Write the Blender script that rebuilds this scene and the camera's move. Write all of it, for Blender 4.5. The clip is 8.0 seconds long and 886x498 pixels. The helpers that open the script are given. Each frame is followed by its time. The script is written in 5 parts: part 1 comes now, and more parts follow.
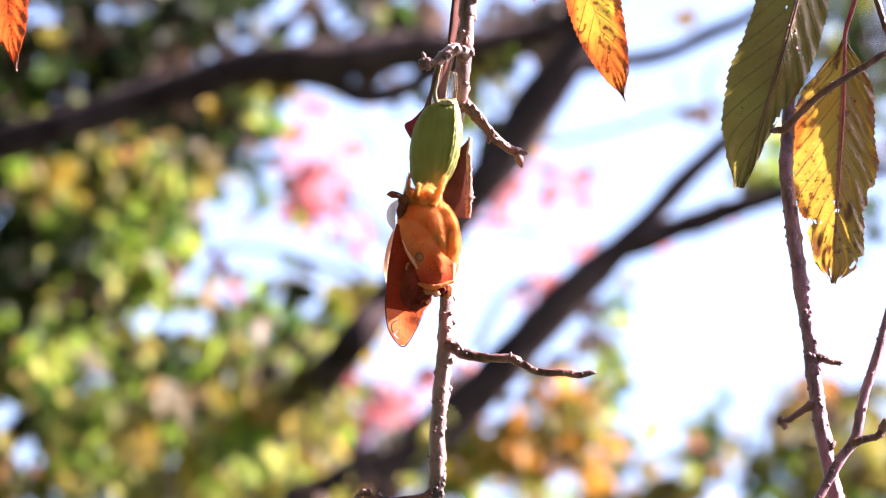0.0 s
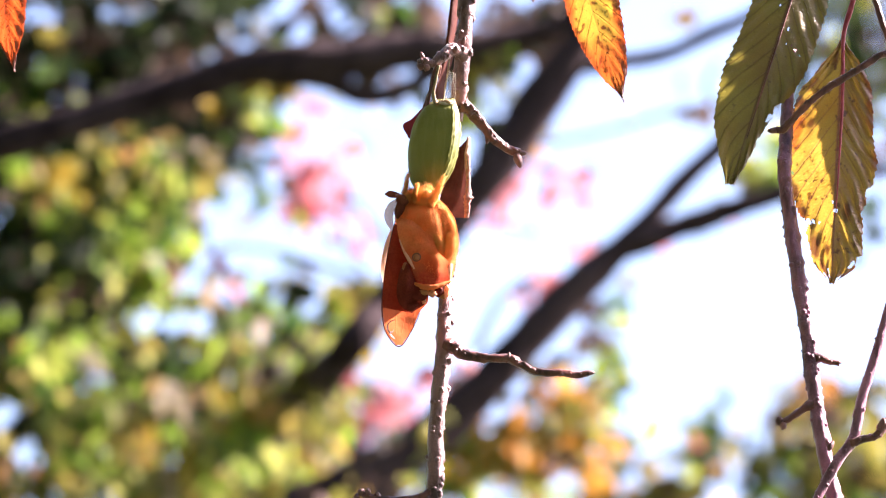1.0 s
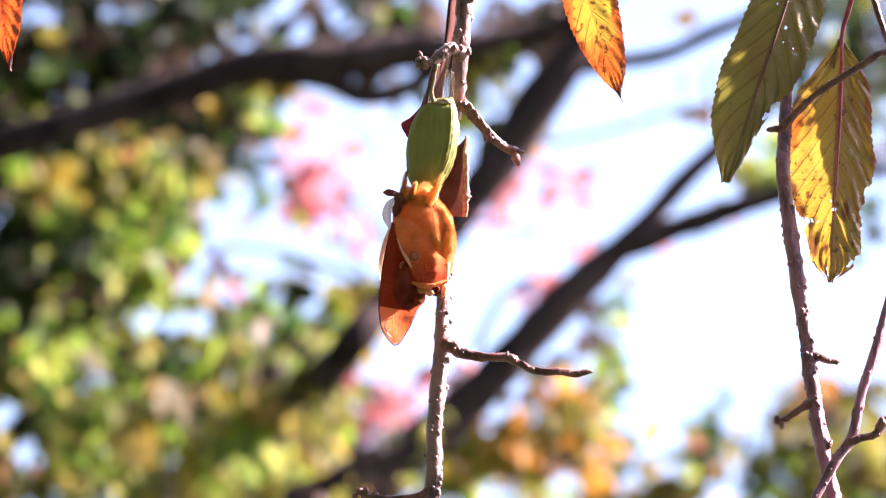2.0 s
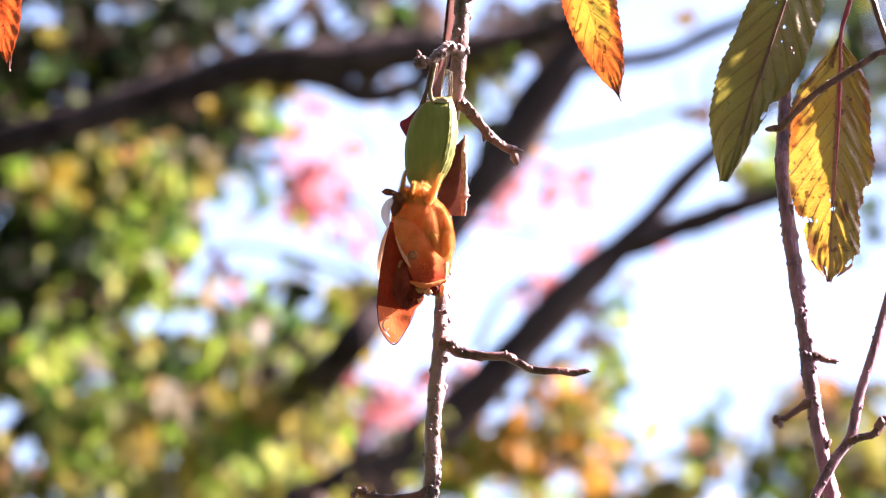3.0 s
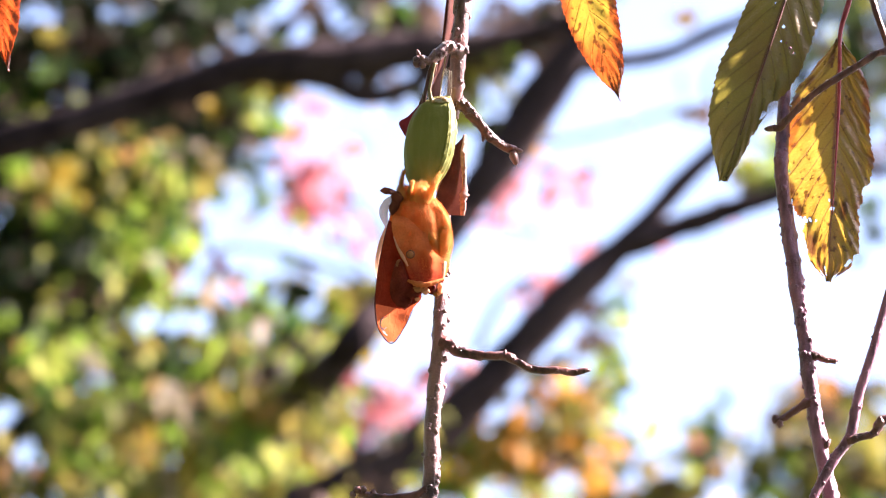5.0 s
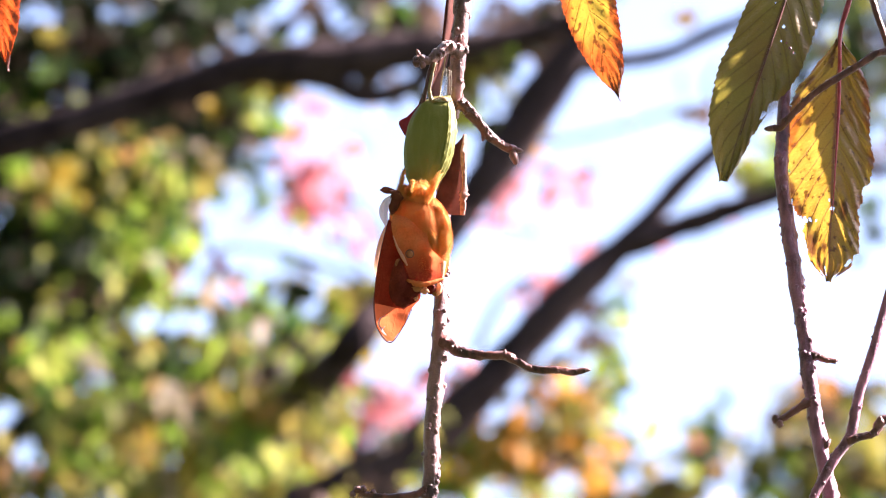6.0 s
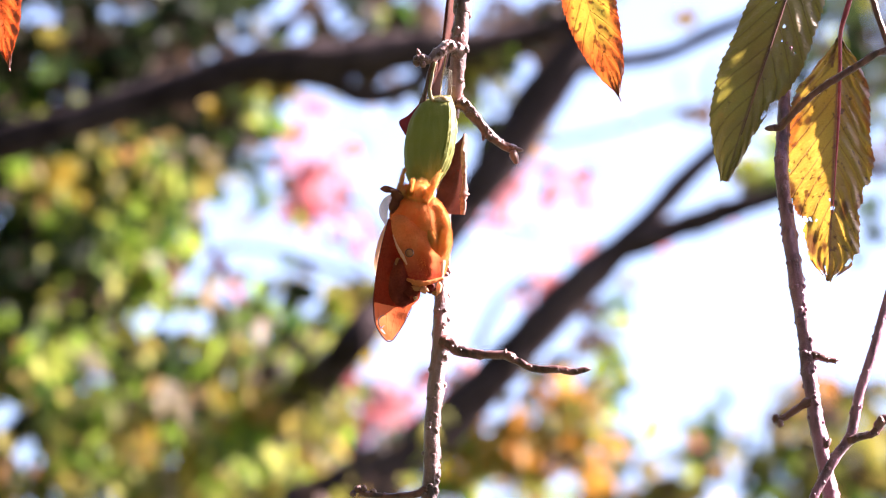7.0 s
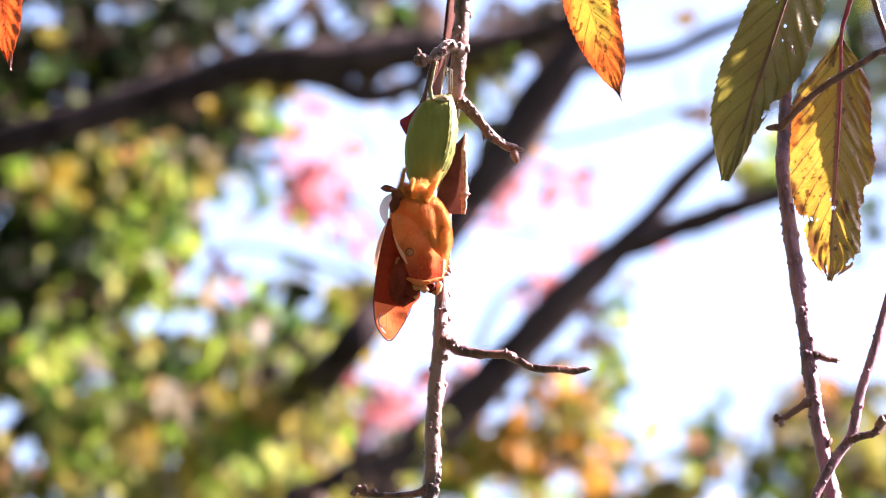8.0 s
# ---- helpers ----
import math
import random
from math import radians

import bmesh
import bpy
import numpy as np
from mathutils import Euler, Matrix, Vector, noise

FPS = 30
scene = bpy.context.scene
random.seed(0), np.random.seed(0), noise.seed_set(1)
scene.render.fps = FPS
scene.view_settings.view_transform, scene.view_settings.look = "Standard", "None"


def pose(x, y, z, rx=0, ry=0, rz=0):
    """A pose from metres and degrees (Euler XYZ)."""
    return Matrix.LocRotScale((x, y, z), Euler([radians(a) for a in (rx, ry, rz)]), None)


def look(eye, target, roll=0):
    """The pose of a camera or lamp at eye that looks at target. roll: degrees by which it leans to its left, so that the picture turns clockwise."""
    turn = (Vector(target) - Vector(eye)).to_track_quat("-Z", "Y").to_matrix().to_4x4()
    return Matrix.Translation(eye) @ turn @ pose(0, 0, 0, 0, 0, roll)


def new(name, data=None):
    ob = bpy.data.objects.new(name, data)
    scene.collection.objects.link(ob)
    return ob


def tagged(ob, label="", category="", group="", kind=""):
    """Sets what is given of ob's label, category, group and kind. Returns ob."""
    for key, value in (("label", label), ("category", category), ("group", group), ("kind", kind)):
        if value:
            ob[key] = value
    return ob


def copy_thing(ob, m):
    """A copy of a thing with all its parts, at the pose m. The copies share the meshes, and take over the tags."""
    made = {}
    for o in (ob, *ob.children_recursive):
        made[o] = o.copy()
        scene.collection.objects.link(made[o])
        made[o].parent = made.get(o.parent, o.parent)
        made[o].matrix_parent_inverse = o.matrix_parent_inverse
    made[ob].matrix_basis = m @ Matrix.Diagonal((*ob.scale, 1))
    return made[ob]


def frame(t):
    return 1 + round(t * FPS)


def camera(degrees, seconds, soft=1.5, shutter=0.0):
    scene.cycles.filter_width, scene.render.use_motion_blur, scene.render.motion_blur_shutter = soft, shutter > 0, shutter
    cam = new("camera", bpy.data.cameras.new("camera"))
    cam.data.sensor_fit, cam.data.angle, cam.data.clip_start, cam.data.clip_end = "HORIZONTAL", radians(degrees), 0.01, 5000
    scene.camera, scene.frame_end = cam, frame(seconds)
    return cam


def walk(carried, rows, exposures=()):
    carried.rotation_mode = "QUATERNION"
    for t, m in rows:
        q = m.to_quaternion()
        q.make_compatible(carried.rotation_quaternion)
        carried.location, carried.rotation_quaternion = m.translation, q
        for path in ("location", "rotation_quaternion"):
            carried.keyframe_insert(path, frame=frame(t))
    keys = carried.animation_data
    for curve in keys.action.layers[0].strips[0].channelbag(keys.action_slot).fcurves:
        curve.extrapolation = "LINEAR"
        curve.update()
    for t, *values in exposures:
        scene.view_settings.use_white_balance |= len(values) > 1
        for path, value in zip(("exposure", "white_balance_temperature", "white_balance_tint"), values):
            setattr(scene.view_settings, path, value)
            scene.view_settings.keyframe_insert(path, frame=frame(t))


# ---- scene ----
cam = camera(8.07, 8.0, soft=1.15)
# a long lens, wide open and focused on the twig: everything behind melts
cam.data.dof.use_dof = True
cam.data.dof.focus_distance = 2.556
cam.data.dof.aperture_fstop = 22.5
EYE = pose(0, 0, 1.5, 102)
walk(cam, [(0.0, EYE), (8.0, EYE)], exposures=[(0.0, 3.0, 6300, 31), (8.0, 3.0, 6300, 31)])

# ---- light: clear autumn sky, low sun behind the branches to the side ----
SUN_AT = Vector((0.78, 0.22, 0.58)).normalized()
world = bpy.data.worlds.new("world")
scene.world = world
world.use_nodes = True
sky = world.node_tree.nodes.new("ShaderNodeTexSky")
sky.sky_type, sky.sun_disc = "NISHITA", False
sky.sun_elevation = math.asin(SUN_AT.z)
sky.sun_rotation = math.atan2(SUN_AT.x, SUN_AT.y)
sky.air_density, sky.dust_density, sky.ozone_density = 1.0, 1.8, 2.5
backing = world.node_tree.nodes["Background"]
backing.inputs["Strength"].default_value = 0.052
world.node_tree.links.new(sky.outputs["Color"], backing.inputs["Color"])
sun = new("sun", bpy.data.lights.new("sun", "SUN"))
sun.data.energy, sun.data.angle, sun.data.color = 5.0, radians(0.53), (1.0, 0.93, 0.82)
sun.matrix_world = look(SUN_AT * 20, (0, 0, 0))


# ---- materials ----
class Nodes:
    """A small shorthand for building a node material."""

    def __init__(self, name):
        self.mat = bpy.data.materials.new(name)
        self.mat.use_nodes = True
        self.tree = self.mat.node_tree
        self.tree.nodes.clear()
        self.out = self.tree.nodes.new("ShaderNodeOutputMaterial")

    def add(self, kind, **settings):
        n = self.tree.nodes.new("ShaderNode" + kind)
        for key, value in settings.items():
            if key in n.inputs:
                n.inputs[key].default_value = value
            else:
                setattr(n, key, value)
        return n

    def link(self, a, b):
        self.tree.links.new(a, b)

    def coords(self, space="Object"):
        return self.add("TexCoord").outputs[space]

    def noise(self, scale, detail=4, vector=None, stretch=None):
        v = vector or self.coords()
        if stretch:
            m = self.add("Mapping")
            m.inputs["Scale"].default_value = stretch
            self.link(v, m.inputs["Vector"])
            v = m.outputs[0]
        n = self.add("TexNoise", Scale=scale, Detail=detail)
        self.link(v, n.inputs["Vector"])
        return n.outputs["Fac"]

    def ramp(self, fac, stops):
        r = self.add("ValToRGB")
        e = r.color_ramp.elements
        while len(e) < len(stops):
            e.new(0.5)
        for k, (at, c) in zip(e, stops):
            k.position, k.color = at, (*c, 1)
        self.link(fac, r.inputs[0])
        return r.outputs["Color"]

    def mix(self, fac, a, b, blend="MIX"):
        m = self.add("Mix", data_type="RGBA", blend_type=blend)
        for sock, value in ((m.inputs[0], fac), (m.inputs[6], a), (m.inputs[7], b)):
            if isinstance(value, (int, float)):
                sock.default_value = value
            elif isinstance(value, tuple):
                sock.default_value = (*value, 1)
            else:
                self.link(value, sock)
        return m.outputs[2]

    def math(self, op, a, b=0.0, c=0.0):
        m = self.add("Math", operation=op)
        for sock, value in zip(m.inputs, (a, b, c)):
            if isinstance(value, (int, float)):
                sock.default_value = value
            else:
                self.link(value, sock)
        return m.outputs[0]

    def bump(self, height, strength, distance):
        b = self.add("Bump", Strength=strength, Distance=distance)
        self.link(height, b.inputs["Height"])
        return b.outputs["Normal"]

    def surface(self, color, rough=0.6, normal=None, spec=0.4, sheen=0.0):
        p = self.add("BsdfPrincipled", Roughness=rough)
        p.inputs["Specular IOR Level"].default_value = spec
        p.inputs["Sheen Weight"].default_value = sheen
        if isinstance(color, tuple):
            p.inputs["Base Color"].default_value = (*color, 1)
        else:
            self.link(color, p.inputs["Base Color"])
        if normal is not None:
            self.link(normal, p.inputs["Normal"])
        return p.outputs[0]

    def thin(self, color, through_color, share, rough=0.45, normal=None, spec=0.4):
        """A thin sheet: part of the light comes through it."""
        a = self.surface(color, rough, normal, spec)
        t = self.add("BsdfTranslucent")
        if isinstance(through_color, tuple):
            t.inputs["Color"].default_value = (*through_color, 1)
        else:
            self.link(through_color, t.inputs["Color"])
        if normal is not None:
            self.link(normal, t.inputs["Normal"])
        m = self.add("MixShader")
        if isinstance(share, (int, float)):
            m.inputs[0].default_value = share
        else:
            self.link(share, m.inputs[0])
        self.link(a, m.inputs[1])
        self.link(t.outputs[0], m.inputs[2])
        return m.outputs[0]

    def done(self, shader):
        self.link(shader, self.out.inputs["Surface"])
        return self.mat


def bark_material(name, dark, light, scale, gloss=0.5, spec=0.35, rim_sheen=0.0):
    n = Nodes(name)
    grain = n.noise(scale, 6, stretch=(1, 1, 0.35))
    fine = n.noise(scale * 5, 5)
    patches = n.noise(scale * 0.25, 3)
    c = n.ramp(grain, [(0.35, dark), (0.65, light)])
    c = n.mix(n.math("MULTIPLY", fine, 0.6), c, tuple(0.45 * v for v in dark))
    c = n.mix(n.ramp(patches, [(0.45, (0, 0, 0)), (0.7, (0.5, 0.5, 0.5))]), c, tuple(min(1, 1.4 * v) for v in light))
    height = n.math("ADD", grain, n.math("MULTIPLY", fine, 0.5))
    bark = n.surface(c, gloss, n.bump(height, 0.85, 0.24 / scale), spec)
    # sheen added to brighten the bark's rims like stronger sun
    bark.node.inputs["Sheen Weight"].default_value = rim_sheen
    bark.node.inputs["Sheen Roughness"].default_value = 0.35
    return n.done(bark)


def leaf_material(name, blade, blotch, edge, vein, share=0.5, spots=0.62, dull=(0.15, 0.10, 0.085), rough=0.40, spec=0.4, ripe=0.0, slant=0.16, rim_at=0.55, scorch=()):
    """A cherry leaf: u runs along the midrib, v from margin to margin."""
    n = Nodes(name)
    uv = n.add("UVMap").outputs[0]
    xyz = n.add("SeparateXYZ")
    n.link(uv, xyz.inputs[0])
    u, v = xyz.outputs[0], xyz.outputs[1]
    side = n.math("MULTIPLY", n.math("ABSOLUTE", n.math("SUBTRACT", v, 0.5)), 2.0)
    ribs = n.math("ABSOLUTE", n.math("SUBTRACT", n.math("FRACT", n.math("MULTIPLY", n.math("SUBTRACT", u, n.math("MULTIPLY", side, slant)), 11.0)), 0.5))
    rib = n.ramp(ribs, [(0.0, (1, 1, 1)), (0.07, (0, 0, 0))])
    mid = n.ramp(side, [(0.0, (1, 1, 1)), (0.05, (0, 0, 0))])
    big = n.noise(60, 4)
    small = n.noise(260, 5)
    net = n.add("TexVoronoi", Scale=900.0, feature="DISTANCE_TO_EDGE")
    n.link(n.coords(), net.inputs["Vector"])
    c = n.mix(n.ramp(big, [(0.4, (0, 0, 0)), (0.68, (1, 1, 1))]), blade, blotch)
    rim = n.math("ADD", side, n.math("MULTIPLY", n.math("SUBTRACT", big, 0.5), 1.3))
    c = n.mix(n.ramp(rim, [(rim_at, (0, 0, 0)), (rim_at + 0.35, (1, 1, 1))]), c, edge)
    if ripe:
        end = n.math("ADD", u, n.math("MULTIPLY", n.math("SUBTRACT", big, 0.5), 0.5))
        c = n.mix(n.ramp(end, [(0.60, (0, 0, 0)), (0.80, (ripe, ripe, ripe))]), c, edge)
        c = n.mix(n.ramp(u, [(0.91, (0, 0, 0)), (0.96, (1, 1, 1))]), c, (0.05, 0.015, 0.01))
    c = n.mix(n.ramp(small, [(spots, (0, 0, 0)), (spots + 0.06, (0.9, 0.9, 0.9))]), c, tuple(0.25 * k for k in edge))
    for a, b, r in scorch:
        # withered brown places
        off = n.math("SQRT", n.math("ADD", n.math("POWER", n.math("SUBTRACT", u, a), 2.0), n.math("POWER", n.math("MULTIPLY", n.math("SUBTRACT", v, b), 0.45), 2.0)))
        off = n.math("ADD", off, n.math("MULTIPLY", n.math("SUBTRACT", small, 0.5), 0.07))
        c = n.mix(n.ramp(off, [(0.6 * r, (0.9, 0.9, 0.9)), (r + 0.01, (0, 0, 0))]), c, (0.16, 0.045, 0.015))
    c = n.mix(n.math("MULTIPLY", rib, 0.45), c, vein)
    c = n.mix(n.math("MULTIPLY", mid, 0.9), c, vein)
    fibre = n.ramp(net.outputs["Distance"], [(0.0, (0.86, 0.86, 0.86)), (0.2, (1, 1, 1))])
    c = n.mix(1.0, c, fibre, "MULTIPLY")
    height = n.math("ADD", n.math("MULTIPLY", rib, 1.0), n.math("MULTIPLY", small, 0.5))
    normal = n.bump(height, 0.6, 0.0006)
    face = n.mix(0.85, c, dull)
    return n.done(n.thin(face, c, share, rough, normal, spec))


def crown_material(name, stops, share=0.45):
    """Many small leaves, each with its own tint."""
    n = Nodes(name)
    r = n.add("NewGeometry").outputs["Random Per Island"]
    c = n.ramp(r, stops)
    c = n.mix(n.ramp(n.noise(9, 3), [(0.35, (0, 0, 0)), (0.7, (0.5, 0.5, 0.5))]), c, tuple(0.5 * k for k in stops[0][1]))
    return n.done(n.thin(c, c, share, 0.55, None, 0.15))


TWIG_BARK = bark_material("twig_bark", (0.055, 0.017, 0.018), (0.38, 0.19, 0.18), 260, 0.34, 0.7, 0.3)
PLUM_BARK = bark_material("plum_bark", (0.085, 0.018, 0.040), (0.46, 0.18, 0.27), 260, 0.34, 0.7, 0.3)
SPUR_BARK = bark_material("spur_bark", (0.055, 0.014, 0.011), (0.26, 0.085, 0.065), 300, 0.36, 0.6, 0.15)
BUD = bark_material("bud_scale", (0.09, 0.032, 0.030), (0.30, 0.14, 0.12), 500, 0.42, 0.5)

ORANGE_LEAF = leaf_material("orange_leaf", (0.58, 0.40, 0.04), (0.66, 0.26, 0.025), (0.62, 0.095, 0.014), (0.56, 0.20, 0.025), 0.26, 0.565, spec=0.2, ripe=0.85, rim_at=0.60)
RED_LEAF = leaf_material("red_leaf", (0.56, 0.085, 0.012), (0.48, 0.060, 0.01), (0.38, 0.05, 0.01), (0.36, 0.05, 0.015), 0.42, 0.78)
YELLOW_LEAF = leaf_material("yellow_leaf", (0.82, 0.54, 0.07), (0.78, 0.42, 0.04), (0.55, 0.17, 0.02), (0.42, 0.10, 0.10), 0.20, 0.60, (0.125, 0.075, 0.082), slant=0.24, rim_at=0.85, scorch=((0.84, 0.88, 0.060), (0.86, 0.62, 0.022), (0.08, 0.66, 0.035), (0.24, 0.97, 0.030), (0.17, 0.88, 0.022), (0.71, 0.28, 0.040), (0.95, 0.80, 0.05), (0.34, 0.80, 0.012), (0.60, 0.98, 0.03), (0.69, 0.92, 0.02)))
DULL_LEAF = leaf_material("dull_leaf", (0.66, 0.56, 0.09), (0.54, 0.38, 0.07), (0.50, 0.42, 0.07), (0.22, 0.06, 0.06), 0.13, 0.66, (0.102, 0.066, 0.054), slant=0.2)


def red_stalk():
    n = Nodes("red_stalk")
    c = n.ramp(n.noise(300, 4), [(0.3, (0.32, 0.04, 0.06)), (0.7, (0.55, 0.10, 0.13))])
    return n.done(n.surface(c, 0.35, n.bump(n.noise(900, 3), 0.3, 0.0004)))


def cocoon_silk():
    n = Nodes("cocoon_silk")
    streak = n.noise(420, 5, stretch=(1, 1, 0.12))
    patch = n.noise(70, 3)
    c = n.ramp(patch, [(0.3, (0.195, 0.205, 0.045)), (0.7, (0.26, 0.26, 0.066))])
    c = n.mix(n.ramp(streak, [(0.45, (0, 0, 0)), (0.75, (0.6, 0.6, 0.6))]), c, (0.31, 0.31, 0.105))
    height = n.math("ADD", streak, n.math("MULTIPLY", n.noise(1500, 3), 0.3))
    return n.done(n.thin(c, c, 0.16, 0.5, n.bump(height, 0.55, 0.0006), 0.3))


def moth_fur(name, a, b, share=0.25):
    n = Nodes(name)
    c = n.ramp(n.noise(160, 4), [(0.3, a), (0.7, b)])
    return n.done(n.thin(c, c, share, 0.7, n.bump(n.noise(900, 4), 0.4, 0.0006), 0.1))


def wing_scales(name, a, b, vein, share, lit=None, far=None):
    n = Nodes(name)
    uv = n.add("UVMap").outputs[0]
    xyz = n.add("SeparateXYZ")
    n.link(uv, xyz.inputs[0])
    lines = n.math("ABSOLUTE", n.math("SUBTRACT", n.math("FRACT", n.math("MULTIPLY", xyz.outputs[1], 4.0)), 0.5))
    rib = n.ramp(lines, [(0.0, (1, 1, 1)), (0.05, (0, 0, 0))])
    c = n.ramp(n.noise(130, 4), [(0.3, a), (0.7, b)])
    if far:
        c = n.mix(n.ramp(xyz.outputs[0], [(0.40, (0, 0, 0)), (0.85, (1, 1, 1))]), c, far)
    c = n.mix(n.math("MULTIPLY", rib, 0.12), c, vein)
    c = n.mix(n.ramp(n.noise(1200, 3), [(0.4, (0, 0, 0)), (0.75, (0.5, 0.5, 0.5))]), c, vein)
    glow = n.mix(0.8, c, lit) if lit else c
    return n.done(n.thin(c, glow, share, 0.65, n.bump(n.math("ADD", n.math("MULTIPLY", rib, 0.3), n.noise(400, 4)), 0.5, 0.0006), 0.12))


def plain(name, a, b, scale, rough=0.6):
    n = Nodes(name)
    c = n.ramp(n.noise(scale, 5), [(0.3, a), (0.7, b)])
    return n.done(n.surface(c, rough, n.bump(n.noise(scale * 4, 4), 0.5, 0.3 / scale)))


DRY_LEAF = moth_fur("dry_leaf", (0.070, 0.020, 0.015), (0.12, 0.040, 0.028), 0.22)
# lighter than the dry leaf: its sunlit edge is painted in
LIT_EDGE = plain("lit_leaf_edge", (0.22, 0.09, 0.07), (0.42, 0.24, 0.20), 500, 0.7)
CRIMSON_LEAF = moth_fur("crimson_dry_leaf", (0.15, 0.018, 0.022), (0.27, 0.04, 0.04), 0.4)
STALK = red_stalk()
SILK = cocoon_silk()
RIM_SILK = plain("cocoon_mouth_silk", (0.30, 0.16, 0.06), (0.50, 0.34, 0.16), 400)
WHITE_SILK = moth_fur("white_silk", (0.62, 0.56, 0.46), (0.80, 0.74, 0.64), 0.4)
STRAND = plain("silk_strand", (0.22, 0.16, 0.09), (0.45, 0.36, 0.20), 500, 0.4)
FUR = moth_fur("moth_fur", (0.84, 0.29, 0.080), (0.92, 0.46, 0.15), 0.48)
# yellower copy of the fur, also with sunlight in its colour
SUNLIT_GOLD_FUR = moth_fur("sunlit_gold_fur", (0.84, 0.40, 0.10), (0.92, 0.56, 0.20), 0.50)
DARK_FUR = moth_fur("dark_fur", (0.15, 0.038, 0.027), (0.30, 0.095, 0.055), 0.25)
WING = wing_scales("forewing_scales", (0.18, 0.020, 0.009), (0.25, 0.034, 0.014), (0.12, 0.014, 0.008), 0.60, (0.95, 0.20, 0.065))
SMALL_WING = wing_scales("hindwing_scales", (0.78, 0.25, 0.075), (0.84, 0.34, 0.115), (0.60, 0.17, 0.055), 0.42, None, (0.42, 0.070, 0.035))
# paler scales: light on the wing and its folds is in the colour
PALE_LIT_WING = wing_scales("pale_lit_wing_scales", (0.78, 0.42, 0.24), (0.84, 0.52, 0.34), (0.62, 0.24, 0.13), 0.4)
LILAC = wing_scales("pale_lilac_scales", (0.72, 0.66, 0.70), (0.80, 0.74, 0.80), (0.6, 0.5, 0.52), 0.55)
# hindwing red, with the upper wing's shade in the colour
SHADED_WING = wing_scales("shaded_wing_scales", (0.30, 0.038, 0.019), (0.42, 0.062, 0.028), (0.20, 0.022, 0.012), 0.35)
RIM = plain("wing_rim", (0.10, 0.012, 0.010), (0.20, 0.03, 0.02), 400)
ROSY = plain("rosy_feeler", (0.40, 0.14, 0.14), (0.60, 0.26, 0.24), 500)
CRUMPLE = wing_scales("crumpled_wing", (0.13, 0.016, 0.010), (0.28, 0.050, 0.024), (0.08, 0.010, 0.006), 0.25)
FOLD = plain("brown_fold", (0.30, 0.09, 0.03), (0.55, 0.22, 0.08), 300, 0.8)
SPOT_RING = plain("spot_ring", (0.10, 0.04, 0.02), (0.18, 0.08, 0.04), 900)
SPOT_CLEAR = plain("spot_centre", (0.34, 0.11, 0.04), (0.42, 0.16, 0.06), 900, 0.9)
GRASS = plain("autumn_grass", (0.016, 0.028, 0.008), (0.040, 0.050, 0.018), 3.0, 0.8)

GREEN = crown_material("green_leaves", [(0.0, (0.014, 0.034, 0.012)), (0.45, (0.045, 0.10, 0.014)), (0.8, (0.13, 0.22, 0.024)), (1.0, (0.32, 0.33, 0.05))])
GOLD = crown_material("gold_leaves", [(0.0, (0.14, 0.11, 0.015)), (0.5, (0.30, 0.21, 0.02)), (1.0, (0.42, 0.28, 0.04))])
# pale tint stands in for the sky's gloss on leaves
CREAM = crown_material("sky_sheen_leaves", [(0.0, (0.20, 0.17, 0.10)), (0.5, (0.32, 0.26, 0.18)), (1.0, (0.42, 0.32, 0.28))])
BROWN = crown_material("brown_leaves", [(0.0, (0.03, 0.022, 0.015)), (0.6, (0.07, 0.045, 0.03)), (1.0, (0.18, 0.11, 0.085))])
PINK = crown_material("red_leaves", [(0.0, (0.34, 0.08, 0.08)), (0.5, (0.62, 0.20, 0.22)), (1.0, (0.74, 0.42, 0.42))])
OLIVE = crown_material("olive_leaves", [(0.0, (0.08, 0.09, 0.02)), (0.5, (0.20, 0.19, 0.035)), (0.85, (0.34, 0.26, 0.06)), (1.0, (0.42, 0.20, 0.07))])
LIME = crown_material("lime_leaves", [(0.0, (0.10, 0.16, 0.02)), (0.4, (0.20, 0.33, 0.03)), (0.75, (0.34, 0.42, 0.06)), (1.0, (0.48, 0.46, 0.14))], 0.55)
# near-black greens: the crown's shade is put into the leaf colour
SHADED_GREEN = crown_material("shaded_green_leaves", [(0.0, (0.012, 0.020, 0.011)), (0.6, (0.026, 0.044, 0.017)), (1.0, (0.09, 0.12, 0.03))], 0.3)
LIMB_BARK = bark_material("limb_bark", (0.021, 0.013, 0.014), (0.070, 0.048, 0.048), 22, 0.95, 0.1)
AMBER = crown_material("amber_leaves", [(0.0, (0.20, 0.10, 0.02)), (0.5, (0.48, 0.22, 0.03)), (0.85, (0.60, 0.22, 0.03)), (1.0, (0.60, 0.36, 0.06))])


# ---- shape helpers ----
def part(name, bm, materials, parent, label=""):
    """Links a bmesh as one mesh object under a thing or a part. Its vertices are given in world metres."""
    mesh = bpy.data.meshes.new(name)
    bm.to_mesh(mesh)
    bm.free()
    for m in materials if isinstance(materials, (list, tuple)) else (materials,):
        mesh.materials.append(m)
    for p in mesh.polygons:
        p.use_smooth = True
    ob = new(name, mesh)
    if parent:
        origin = parent.get("origin", (0.0, 0.0, 0.0))
        mesh.transform(Matrix.Translation(-Vector(origin)))
        ob.parent = parent
        ob["origin"] = origin
    if label:
        tagged(ob, label)
    return ob


